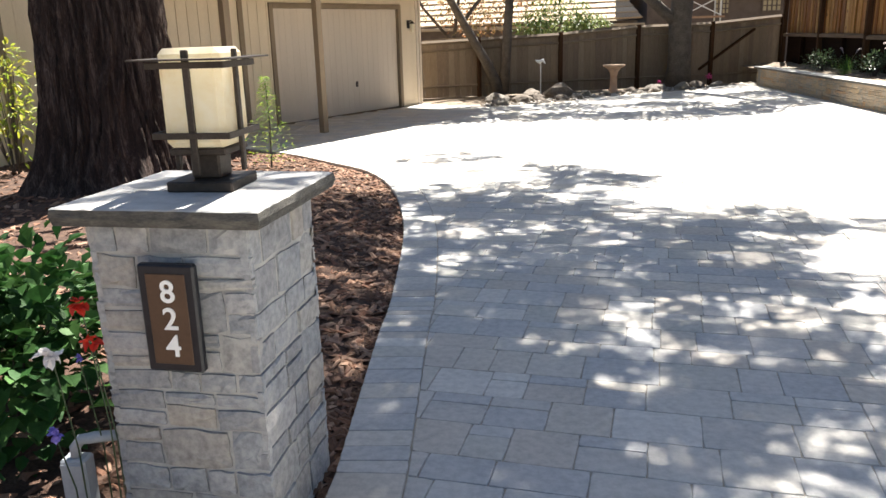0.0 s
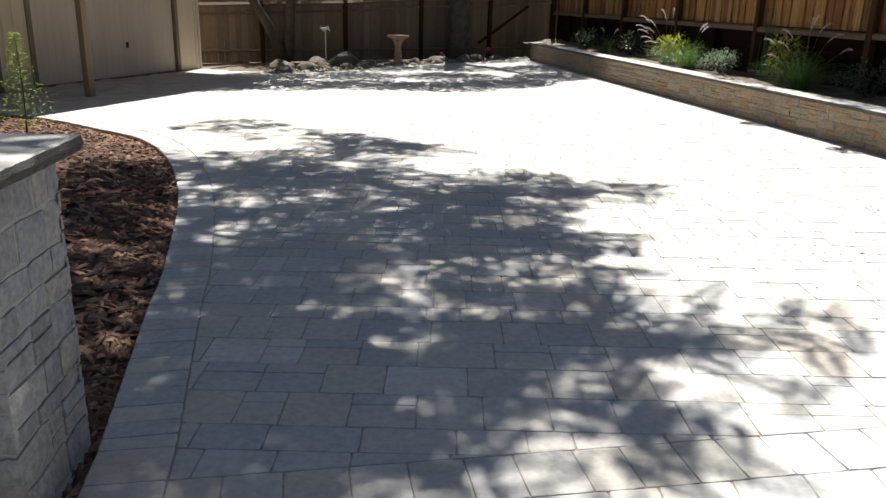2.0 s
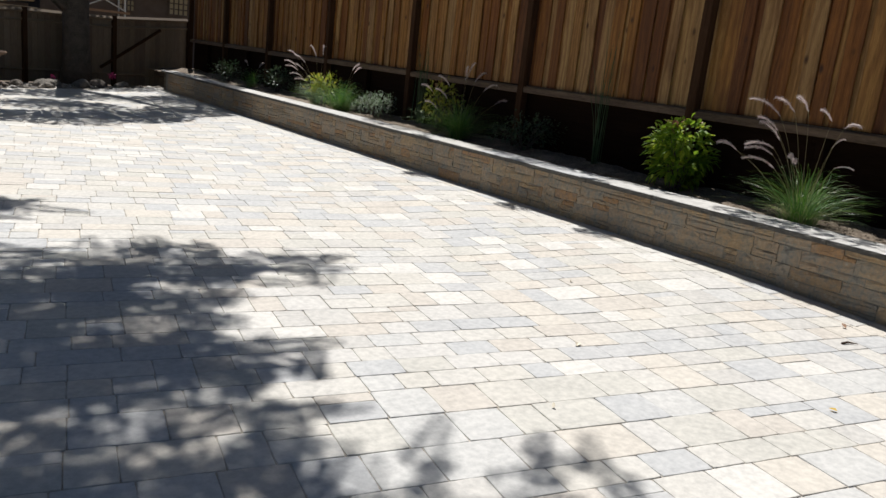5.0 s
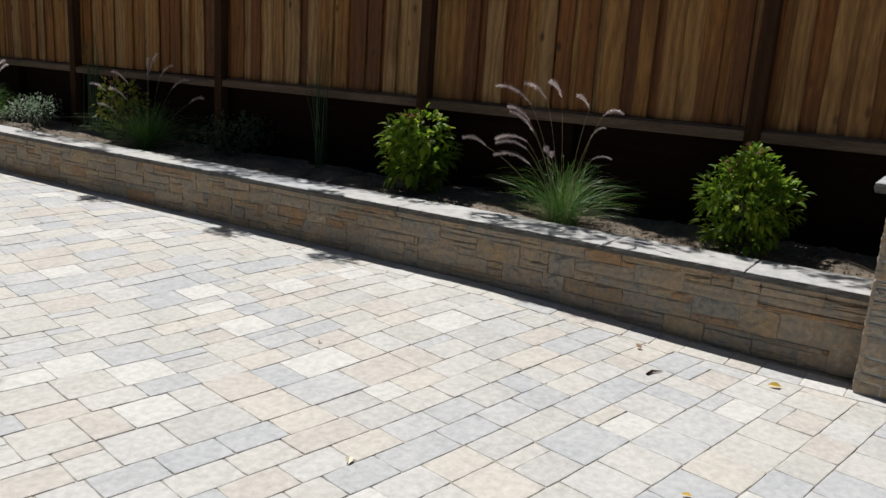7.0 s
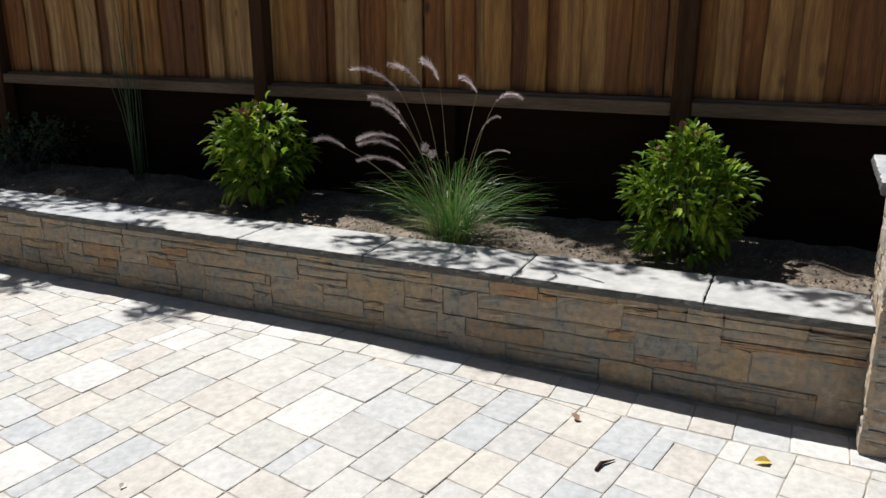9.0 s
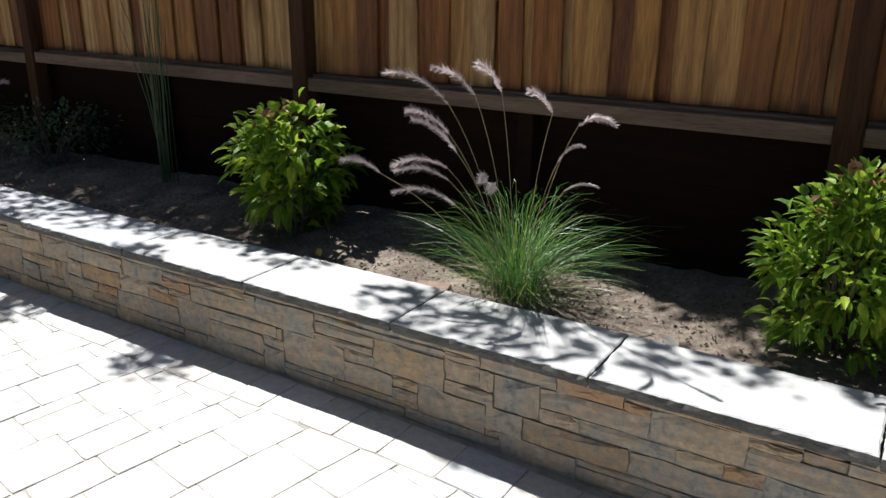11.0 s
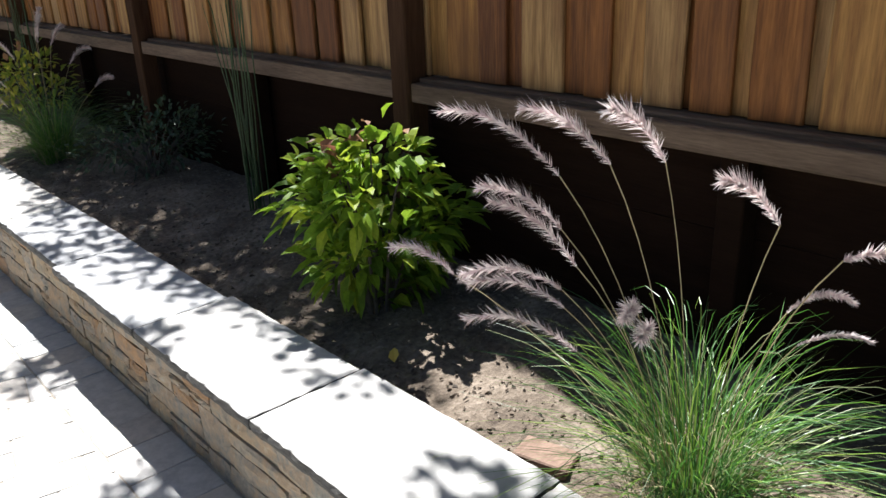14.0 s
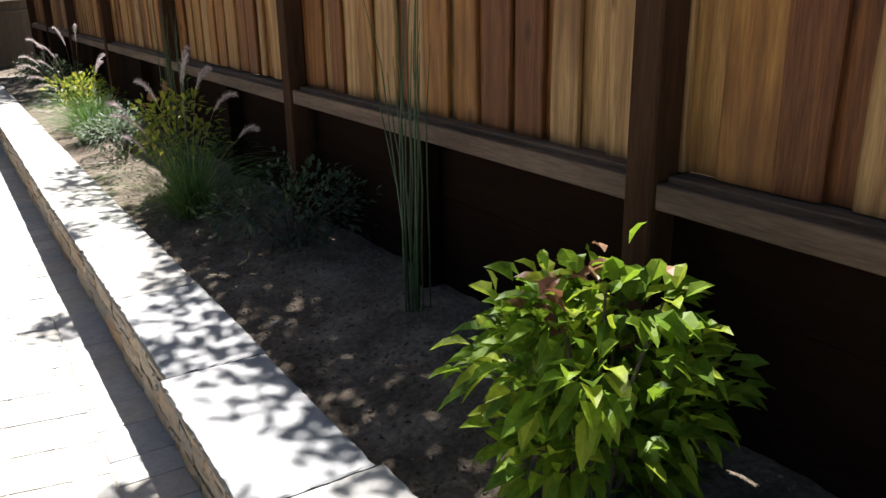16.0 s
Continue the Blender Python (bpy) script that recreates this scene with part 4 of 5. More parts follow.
def horsetail(at, n, high, seed, spread=0.08):
    r = random.Random(seed)
    ob = thing("horsetail_reed", "clump of tall thin dark green horsetail stems", "reed", "horsetails", at=(at[0], at[1], soil_z(*at) - 0.01))
    for k in range(n):
        a, q = r.uniform(0, 6.28), spread * r.random() ** 0.5
        h = high * r.uniform(0.6, 1.0)
        lean = r.uniform(-0.06, 0.06) if k > 2 else r.uniform(-0.35, 0.35)
        b = Vector((q * math.cos(a), q * math.sin(a), 0))
        part("stem", tube([b + Vector((0.02 * t * r.uniform(-1, 1), lean * t * t * h, h * t)) for t in (0, 0.25, 0.5, 0.75, 1)], [0.0036, 0.0034, 0.003, 0.0025, 0.0012], 5), REED, ob)
    return ob


fountain_grass((4.87, 4.74), 5, [(-0.41, 0.36, 0.96, -0.32, 0.14, 0.85), (-0.41, 0.15, 0.99, -0.32, 0.03, 0.89), (-0.41, -0.03, 1.01, -0.31, -0.07, 0.91), (-0.42, -0.23, 0.94, -0.34, -0.28, 0.86, 0.012),
                                 (-0.37, -0.51, 0.85, -0.31, -0.36, 0.82, 0.011), (-0.41, 0.26, 0.83, -0.30, 0.15, 0.74), (-0.39, 0.25, 0.80, -0.29, 0.12, 0.67), (-0.33, 0.64, 0.59, -0.27, 0.49, 0.54),
                                 (-0.37, 0.36, 0.61, -0.27, 0.17, 0.60), (-0.34, 0.37, 0.58, -0.25, 0.18, 0.55), (-0.35, 0.37, 0.50, -0.23, 0.16, 0.45), (-0.27, -0.37, 0.75, -0.21, -0.25, 0.67, 0.006),
                                 (0.09, -0.29, 0.52, -0.01, -0.19, 0.51, 0.006), (-0.23, 0.05, 0.565, -0.13, 0.09, 0.53), (-0.23, 0.01, 0.535, -0.13, 0.05, 0.50)], 600, 0.44, 0.41)
fountain_grass((4.93, 9.45), 6, [(-0.30, 0.5, 0.62), (-0.15, 0.35, 0.75), (-0.35, 0.1, 0.6), (0.12, -0.25, 0.85), (0.2, -0.4, 0.72), (0.05, -0.1, 0.95), (-0.25, 0.45, 0.42), (0.25, -0.55, 0.55), (0.1, 0.1, 0.9)], 800, 0.55, 0.46, "shaded fountain grass clump with pale seed plumes")
fountain_grass((4.88, 12.55), 8, [(0.15, -0.2, 0.75), (0.1, -0.35, 0.7)], 800, 0.5, 0.42, "sunlit bright green fountain grass clump")
fountain_grass((4.92, 13.45), 9, [(-0.42, 0.5, 0.70, -0.26, 0.34, 0.60), (-0.32, 0.6, 0.86, -0.2, 0.42, 0.74), (-0.24, 0.5, 0.80, -0.12, 0.34, 0.68), (-0.46, 0.35, 0.62, -0.28, 0.24, 0.55), (-0.40, 0.3, 0.50, -0.22, 0.22, 0.46), (-0.36, 0.2, 0.42, -0.18, 0.15, 0.40), (-0.10, 0.2, 0.98, -0.03, 0.12, 0.80), (0.08, 0.1, 1.0, 0.06, 0.06, 0.84), (-0.3, 0.42, 0.66, -0.16, 0.3, 0.57)], 420, 0.42, 0.4)
fountain_grass((5.0, 16.6), 11, [(0.0, 0.4, 0.5), (0.1, -0.3, 0.5)], 260, 0.35, 0.35)

shrub("nandina_bush", "leafy lime-green nandina bush with bronze tips", (4.99, 6.08), 0.30, 0.70, LEAF, 1250, (0.055, 0.105), (0.42, 0.58), 39, 26, low=0.03, droop=0.8, full=16)
shrub("nandina_bush", "rounded bright green nandina bush in the bed", (5.0, 3.55), 0.31, 0.65, LEAF, 2000, (0.04, 0.08), (0.34, 0.5), 32, 30, low=0.03, droop=0.6, full=34)
shrub("nandina_bush", "yellow-green shrub behind the shaded grass", (5.02, 10.05), 0.30, 0.66, LEAF_YELLOW, 380, (0.04, 0.08), (0.36, 0.5), 33, 8)
shrub("golden_shrub", "sunlit golden-leaved shrub behind the grass", (4.94, 13.3), 0.34, 0.56, LEAF_YELLOW, 600, (0.045, 0.085), (0.36, 0.5), 34)
shrub("silver_shrub", "small variegated silver-green shrub", (4.98, 11.6), 0.36, 0.34, LEAF_PALE, 800, (0.025, 0.045), (0.4, 0.6), 35)
shrub("dark_shrub", "low dark-leaved shrub in the fence shade", (5.16, 8.45), 0.42, 0.40, LEAF_DARK, 800, (0.03, 0.05), (0.45, 0.6), 36)
shrub("dark_shrub", "dark green shrub near the far end of the bed", (5.1, 15.6), 0.35, 0.45, LEAF_DARK, 420, (0.04, 0.07), (0.4, 0.55), 37)
shrub("dark_shrub", "dark green shrub near the far end of the bed", (5.0, 17.8), 0.4, 0.4, LEAF_DARK, 420, (0.04, 0.07), (0.4, 0.55), 38)
horsetail((5.25, 7.38), 15, 1.45, 41, 0.06)
horsetail((5.25, 10.9), 18, 1.2, 42, 0.10)

# left bed
shrub("geranium_bush", "dark green geranium mass beside the pillar", (-3.52, 2.62), 0.58, 0.80, LEAF_GERANIUM, 1500, (0.05, 0.10), (0.7, 1.0), 51, droop=0.3)
shrub("rhododendron", "sunlit variegated green and cream shrub by the house", (-7.3, 8.6), 0.5, 1.5, LEAF_YELLOW, 500, (0.06, 0.12), (0.3, 0.4), 52)
r = random.Random(61)
lily = thing("strap_leaf_clump", "clump of narrow dark strap leaves behind the geraniums", "plant", at=(-3.05, 3.2, mulch_z(-3.05, 3.2)))
v, f = blades(150, r, 0.38, 0.62, 0.10, 0.016)
soup("blades", v, f, LEAF_DARK, lily)


def flower(name, label, at, mat, size, seed, count=5):
    r = random.Random(seed)
    ob = thing(name, label, "flower", at=at)
    part("stem", tube([(0, 0, 0), (0.01, 0.04, -at[2] * 0.5), (-0.02, 0.09, -at[2] - 0.03)], [0.002, 0.0025, 0.003], 5), LEAF_DARK, ob, "thin green stem")
    for k in range(count):
        v, f = leaf_soup(lambda q: (Vector((r.uniform(-0.3, 0.3), r.uniform(-0.3, 0.3), r.uniform(-0.2, 0.2))) * size, Vector((math.cos(k * 6.28 / count), -0.4, math.sin(k * 6.28 / count)))), 2, r, (size * 0.8, size * 1.1), (0.6, 0.9), 0.1)
        soup("petal", v, f, mat, ob)


flower("red_flower", "red geranium bloom above dark leaves", (-2.733, 1.950, 0.781), RED_PETAL, 0.035, 71, 6)
flower("red_flower", "red geranium bloom above dark leaves", (-2.728, 1.970, 0.663), RED_PETAL, 0.035, 72, 6)
flower("white_flower", "white geranium bloom above dark leaves", (-2.830, 1.930, 0.636), WHITE_PETAL, 0.04, 73, 7)
flower("violet_flower", "small violet bloom above dark leaves", (-2.839, 1.900, 0.406), BLUE_PETAL, 0.025, 74, 7)
flower("violet_flower", "small violet bloom above dark leaves", (-2.793, 2.000, 0.596), BLUE_PETAL, 0.015, 75, 5)

jbox = thing("junction_box", "grey outdoor electrical box with a conduit elbow", "electrical box", at=(-2.870, 2.03, 0.0))
part("body", box((-0.04, -0.03, -0.03), (0.04, 0.03, 0.26), 0.006), GREY_BOX, jbox)
part("cover", box((-0.036, -0.037, 0.01), (0.036, -0.0305, 0.25), 0.003), GREY_BOX, jbox)
part("conduit", tube([(0, 0, 0.26), (0.0, 0, 0.29), (0.02, 0.005, 0.315), (0.06, 0.01, 0.32), (0.22, 0.06, 0.315)], [0.016, 0.017, 0.017, 0.018, 0.014], 10), GREY_BOX, jbox, "grey conduit elbow", smooth=True)
part("stake_light", tube([(0.05, -0.08, 0.0), (0.05, -0.08, 0.07)], [0.035, 0.045], 12), BLACK, jbox, "black round cover")

pl = thing("path_light", "small grey path light by the house", "path light", at=(-7.0, 8.75, 0.0))
part("stake", tube([(0, 0, 0), (0, 0, 0.34)], [0.012, 0.012], 6), GREY_BOX, pl)
part("hood", tube([(0, 0, 0.33), (0.0, 0, 0.36), (0, 0, 0.40)], [0.06, 0.055, 0.015], 10), GREY_BOX, pl)

sap = thing("sapling", "thin young conifer sapling with feathery green sprigs", "sapling", at=(-4.34, 8.84, 0.0))
part("trunk", tube([(0, 0, 0), (0.02, 0, 0.5), (0.0, 0.02, 1.0)], [0.012, 0.009, 0.004], 6), TRUNK, sap)
r = random.Random(81)


def sprig(r):
    z = r.uniform(0.08, 1.05)
    a = r.uniform(0, 6.28)
    q = r.uniform(0, 0.30 * (1.15 - z))
    return Vector((q * math.cos(a), q * math.sin(a), z + round(q * 3) * 0.02)), Vector((math.cos(a), math.sin(a), 0.1))


v, f = leaf_soup(sprig, 520, r, (0.03, 0.06), (0.2, 0.35), 0.2)
tagged(soup("foliage", v, f, LEAF, sap), kind="stuff")

# ---- redwood ----
RW = Vector((-5.75, 8.05))
redwood = thing("redwood_tree", "massive redwood with deeply furrowed dark bark", "tree", at=(RW.x, RW.y, 0))
verts, faces = [], []
NA, NZ = 300, 70
for j in range(NZ):
    z = 9.0 * (j / (NZ - 1)) ** 1.5 - 0.1
    flare = 0.60 + 0.30 * math.exp(-max(z, 0) / 0.35) - 0.025 * z
    for i in range(NA):
        a = 2 * math.pi * i / NA
        w = 0.25 * noise.noise(Vector((math.cos(a) * 3, math.sin(a) * 3, z * 1.4)))
        ridge = noise.noise(Vector((math.cos(a) * 6, math.sin(a) * 6, z * 0.5))) * 0.05 + min(0.28, abs(noise.noise(Vector((math.cos(a + w) * 13, math.sin(a + w) * 13, z * 0.8))))) * 0.22 + abs(noise.noise(Vector((math.cos(a + w) * 34, math.sin(a + w) * 34, z * 2.0)))) * 0.05
        lobe = 0.06 * math.sin(5 * a + 0.7) * math.exp(-max(z, 0) / 0.9)
        q = flare + ridge + lobe
        verts.append((q * math.cos(a), q * math.sin(a), z))
for j in range(NZ - 1):
    for i in range(NA):
        k, k2 = j * NA + i, j * NA + (i + 1) % NA
        faces.append((k, k2, k2 + NA, k + NA))
soup("trunk", verts, faces, BARK, redwood, "furrowed reddish bark", smooth=True)


def spray_soup(centres, r, count, leaflets=(9, 15), length=(0.30, 0.62)):
    """Flat feathered sprays round the given blobs (x, y, z, rx, ry, rz)."""
    verts, faces = [], []
    for _ in range(count):
        c = r.choice(centres)
        while True:
            q = Vector((r.uniform(-1, 1), r.uniform(-1, 1), r.uniform(-1, 1)))
            if q.length < 1:
                break
        p = Vector((c[0] + q.x * c[3], c[1] + q.y * c[4], c[2] + q.z * c[5]))
        a = r.uniform(0, 6.28)
        d = Vector((math.cos(a), math.sin(a), r.uniform(-0.5, 0.1))).normalized()
        s = d.cross(Vector((r.uniform(-0.3, 0.3), r.uniform(-0.3, 0.3), 1))).normalized()
        L = r.uniform(*length)
        n = r.randint(*leaflets)
        for i in range(n):
            t = (i + 0.5) / n
            for sg in (-1, 1):
                b = p + d * L * t
                l2 = L * 0.42 * (1 - t * 0.75) * r.uniform(0.7, 1.1)
                e = b + (s * sg * 0.8 + d * 0.6).normalized() * l2
                w = d * (0.016 + 0.010 * r.random())
                k = len(verts)
                mid = (b + e) / 2
                verts += [b, mid - w, e, mid + w]
                faces.append((k, k + 1, k + 2, k + 3))
    return verts, faces


def over(x, y, z):
    """The point at height z whose shadow falls at x, y on the ground."""
    return x + SUN.x / SUN.z * z, y + SUN.y / SUN.z * z


def blob(x, y, z, rx, ry, rz=0.5):
    return (*over(x, y, z), z, rx, ry, rz)


# limbs reach over the drive, above the view
shade = [blob(-2.0, 3.6, 6.4, 0.9, 1.2), blob(-1.0, 4.2, 6.6, 1.1, 1.3), blob(-1.6, 5.6, 7.0, 1.2, 1.2), blob(-0.7, 6.0, 6.6, 1.0, 1.0), blob(-1.8, 7.2, 7.2, 1.1, 0.9), blob(-0.8, 7.9, 6.9, 0.7, 0.5),
         blob(-0.2, 4.6, 6.4, 0.7, 0.9), blob(0.1, 5.7, 6.5, 0.7, 0.5), blob(-1.6, 3.2, 6.3, 0.7, 0.6), blob(-1.5, 2.3, 6.2, 1.0, 0.9), blob(-2.6, 2.4, 6.5, 0.9, 0.9), blob(-2.0, 4.7, 6.6, 0.7, 0.8), blob(-2.1, 6.2, 6.9, 0.6, 0.8), blob(-1.7, 4.0, 6.3, 0.7, 0.7), blob(-0.5, 3.4, 6.3, 0.75, 0.6), blob(-0.45, 2.6, 6.3, 0.7, 0.5), blob(-2.0, 3.0, 6.3, 0.5, 0.6), blob(-1.3, 4.8, 6.8, 1.0, 0.9), blob(-0.4, 5.2, 6.6, 0.7, 0.7), blob(-1.4, 6.6, 6.9, 0.9, 0.7), blob(-1.2, 2.8, 6.3, 0.6, 0.45), blob(-1.7, 2.3, 6.3, 0.5, 0.4), blob(-2.8, 4.0, 6.5, 0.5, 0.7), blob(-2.9, 5.4, 6.7, 0.5, 0.7), blob(-3.0, 6.6, 6.9, 0.5, 0.6)]
fringe = [blob(1.0, 6.0, 6.4, 0.6, 0.25, 0.3), blob(0.45, 6.3, 6.4, 0.4, 0.22, 0.3), blob(0.55, 3.0, 6.2, 0.7, 0.45, 0.3), blob(-1.2, 8.7, 7.0, 0.8, 0.3, 0.3), blob(-2.2, 9.4, 7.2, 0.8, 0.5, 0.3)]
r = random.Random(91)
v, f = spray_soup([(c[0] - RW.x, c[1] - RW.y, *c[2:]) for c in shade], r, 1480)
v2, f2 = spray_soup([(c[0] - RW.x, c[1] - RW.y, *c[2:]) for c in fringe], r, 130, (7, 11), (0.25, 0.5))
f2 = [tuple(i + len(v) for i in q) for q in f2]
soup("crown", [Vector(q) for q in v + v2], f + f2, SPRAY, redwood, "feathery dark green needle sprays")
for c in shade[1:8:3]:
    e = Vector((c[0] - RW.x, c[1] - RW.y, c[2]))
    part("limb", tube([(0, 0, c[2] - 0.3), e * 0.5 + Vector((0, 0, 0.3)), e], [0.06, 0.04, 0.015], 7), BARK, redwood)

# ---- trees at the back ----


def tree(name, label, at, stems, crown, seed, leaves, mat, leaf=(0.07, 0.13)):
    r = random.Random(seed)
    ob = thing(name, label, "tree", at=(at[0], at[1], -0.05))
    for k, (pts, radii) in enumerate(stems):
        part("trunk" if k == 0 else "limb", tube(pts, radii, 10), TRUNK, ob, smooth=True)
    if crown:
        loc = [(c[0] - at[0], c[1] - at[1], c[2], *c[3:]) for c in crown]

        def place(r):
            c = r.choice(loc)
            d = Vector((r.gauss(0, 1), r.gauss(0, 1), r.gauss(0, 1))).normalized() * r.random() ** 0.4
            return Vector((c[0] + d.x * c[3], c[1] + d.y * c[4], c[2] + d.z * c[5])), Vector((d.x, d.y, -0.2))
        v, f = leaf_soup(place, leaves, r, leaf, (0.4, 0.6), 0.4)
        soup("crown", v, f, mat, ob)
    return ob


back_shade = [blob(-3.0, 13.6, 6.0, 0.9, 0.7), blob(-1.7, 13.9, 6.2, 1.0, 0.8), blob(-0.3, 14.0, 6.2, 1.0, 0.8), blob(1.0, 13.8, 6.4, 1.0, 0.8), blob(2.2, 14.3, 6.6, 0.9, 0.7), blob(3.3, 15.2, 6.6, 0.9, 0.8), blob(1.4, 15.6, 6.6, 1.0, 0.9), blob(-0.6, 15.6, 6.4, 1.0, 0.9), blob(-2.2, 15.4, 6.2, 0.9, 0.8), blob(3.6, 17.0, 6.8, 1.0, 0.9), blob(1.8, 17.6, 6.8, 1.0, 0.9), blob(0.0, 17.4, 6.6, 1.0, 0.9), blob(4.6, 16.0, 6.8, 0.9, 0.9), blob(4.6, 18.2, 6.8, 0.9, 0.9), blob(3.0, 19.6, 6.9, 1.2, 0.9), blob(0.6, 19.6, 6.9, 1.2, 0.9), blob(-1.6, 18.2, 6.9, 1.2, 0.9)]
tree("oak_tree", "leaning two-stemmed oak in front of the old fence", (-1.85, 19.3),
     [([(0, 0, 0), (-0.3, -0.1, 0.7), (-0.75, -0.2, 1.5), (-1.2, -0.3, 2.3), (-1.9, -0.3, 3.6), (-2.2, -0.2, 5.8)], [0.16, 0.12, 0.10, 0.09, 0.07, 0.04]), ([(0.04, 0, 0.1), (0.12, 0, 1.0), (0.2, 0, 2.2), (0.5, 0.2, 4.0), (1.0, 0.4, 6.0)], [0.14, 0.12, 0.10, 0.08, 0.04]), ([(-0.9, -0.2, 1.7), (-0.3, 0.3, 2.5), (0.2, 0.5, 3.4)], [0.05, 0.04, 0.02])],
     [b for b in back_shade if b[0] < 2.2], 101, 9500, CANOPY, (0.09, 0.17))
tree("oak_tree", "thick grey-trunked oak against the old fence", (2.55, 20.75),
     [([(0, 0, 0), (0.02, 0, 0.5), (0.0, 0, 1.6), (0.1, 0, 3.2), (0.1, -0.2, 6.0)], [0.36, 0.29, 0.27, 0.25, 0.12]), ([(0.0, 0, 1.5), (-0.7, -0.1, 2.1), (-1.7, -0.3, 2.9), (-2.6, -0.5, 4.4)], [0.15, 0.13, 0.11, 0.05]), ([(0.1, 0, 3.0), (1.0, -0.6, 4.6), (1.6, -1.5, 6.2)], [0.15, 0.10, 0.05])],
     [b for b in back_shade if b[0] >= 2.2], 102, 9500, CANOPY, (0.09, 0.17))

# overhanging twigs above the fence that dapple the wall cap
twigs = []
for y in np.arange(2.8, 10.8, 0.42):
    x = 4.62 + 0.14 * math.sin(y * 2.3)
    if not 5.0 < y < 5.5:
        twigs.append(blob(x - 0.11, y - 0.27, 4.3, 0.20, 0.22, 0.25))
for y in (6.1, 7.2, 9.0):
    twigs.append(blob(4.1, y, 4.3, 0.16, 0.16, 0.2))
for y in np.arange(6.15, 9.5, 0.3):
    for x in (4.66, 4.78, 4.92, 5.04):
        twigs.append(blob(x, y + 0.1 * math.sin(x * 40 + y * 9), 4.5, 0.17, 0.24, 0.3))
for x, y in ((5.08, 3.8), (5.0, 3.5), (5.14, 3.7)):
    twigs.append(blob(x, y, 4.4, 0.14, 0.16, 0.25))
tree("street_tree", "tree behind the fence with twigs hanging over it", (7.6, 9.0), [([(0, 0, 0), (0.1, 0, 2.5), (-0.2, 0.2, 4.6)], [0.18, 0.15, 0.08]), ([(-0.1, 0.1, 4.2), (-1.2, -1.6, 4.5), (-1.9, -4.0, 4.4)], [0.06, 0.04, 0.02]), ([(-0.1, 0.1, 4.2), (-1.2, 1.2, 4.5), (-1.9, 3.0, 4.5)], [0.06, 0.04, 0.02])],
     twigs, 103, 9200, CANOPY, (0.05, 0.09))

# bushes behind the old fence
shr = tree("hedge_bush", "rounded green bush behind the old fence", (0.3, 24.2), [([(0, 0, 0), (0, 0, 1.2)], [0.05, 0.03])], [(-0.3, 24.2, 1.9, 0.95, 0.8, 0.8), (-0.9, 24.2, 1.5, 0.7, 0.7, 0.6), (0.6, 24.2, 1.5, 0.7, 0.6, 0.5)], 104, 2600, CANOPY, (0.08, 0.15))
tree("plum_tree", "rusty-leaved young tree behind the old fence", (-3.4, 24.0), [([(0, 0, 0), (0.1, 0, 1.4), (0.4, 0, 3.5)], [0.08, 0.06, 0.03]), ([(0.05, 0, 1.2), (-0.8, 0, 2.2), (-1.4, 0, 3.4)], [0.05, 0.04, 0.02])],
     [(-3.6, 24.0, 2.7, 1.9, 0.9, 1.0), (-1.6, 24.3, 2.6, 1.4, 0.8, 0.9), (-2.6, 24.0, 1.9, 1.2, 0.8, 0.6)], 105, 1500, RUST_LEAF, (0.08, 0.15))

# ---- neighbour houses behind ----


def shingle_roof(parent, corners, rows, cols, r):
    """Overlapping shingle courses on a sloping quad: eave left, eave right, ridge right, ridge left."""
    a, b, c, d = (Vector(q) for q in corners)
    verts, faces = [], []
    nrm = (b - a).cross(d - a).normalized()
    for i in range(rows):
        t0, t1 = i / rows, (i + 1.25) / rows
        e0, e1 = a.lerp(d, t0), b.lerp(c, t0)
        u0, u1 = a.lerp(d, min(1, t1)), b.lerp(c, min(1, t1))
        x = 0.0
        while x < 1:
            w = r.uniform(0.7, 1.5) / cols
            x1 = min(1, x + w)
            k = len(verts)
            j = nrm * r.uniform(0.0, 0.015)
            verts += [e0.lerp(e1, x) + nrm * 0.05 + j, e0.lerp(e1, x1) + nrm * 0.05 + j, u0.lerp(u1, x1), u0.lerp(u1, x), e0.lerp(e1, x) - nrm * 0.01, e0.lerp(e1, x1) - nrm * 0.01]
            faces += [(k, k + 1, k + 2, k + 3), (k, k + 1, k + 5, k + 4)]
            x = x1
    return soup("roof", verts, faces, SHINGLE, parent, "pale cedar shingle roof")


r = random.Random(111)
na = thing("neighbour_house", "neighbour house with a bright cedar shingle roof", "house", at=(0, 0, 0))
part("wall", box((-9.0, 32.3, -0.1), (3.2, 40, 1.7), 0.0), DARK_WALL, na)
shingle_roof(na, ((-9.5, 31.8, 1.58), (3.3, 31.8, 1.78), (0.9, 37.5, 5.6), (-7.5, 37.5, 5.4)), 18, 40, r)
shingle_roof(na, ((3.3, 31.8, 1.78), (3.4, 41, 1.78), (0.9, 39, 5.6), (0.9, 37.5, 5.6)), 18, 30, r)
part("gutter", box((-9.5, 31.7, 1.48), (3.4, 31.82, 1.60), 0.01), SOFFIT, na)
nb = thing("neighbour_house", "brown two-storey neighbour house under repair", "house", at=(0, 0, 0))
part("wall", box((3.6, 32.6, -0.1), (16, 42, 3.0), 0.0), DARK_WALL, nb)
shingle_roof(nb, ((5.5, 32.0, 2.82), (16.5, 32.0, 3.1), (15.5, 37.5, 6.6), (6.9, 37.5, 6.4)), 18, 34, r)
part("fascia", box((5.5, 31.95, 2.70), (16.5, 32.03, 2.84), 0.01), SOFFIT, nb)
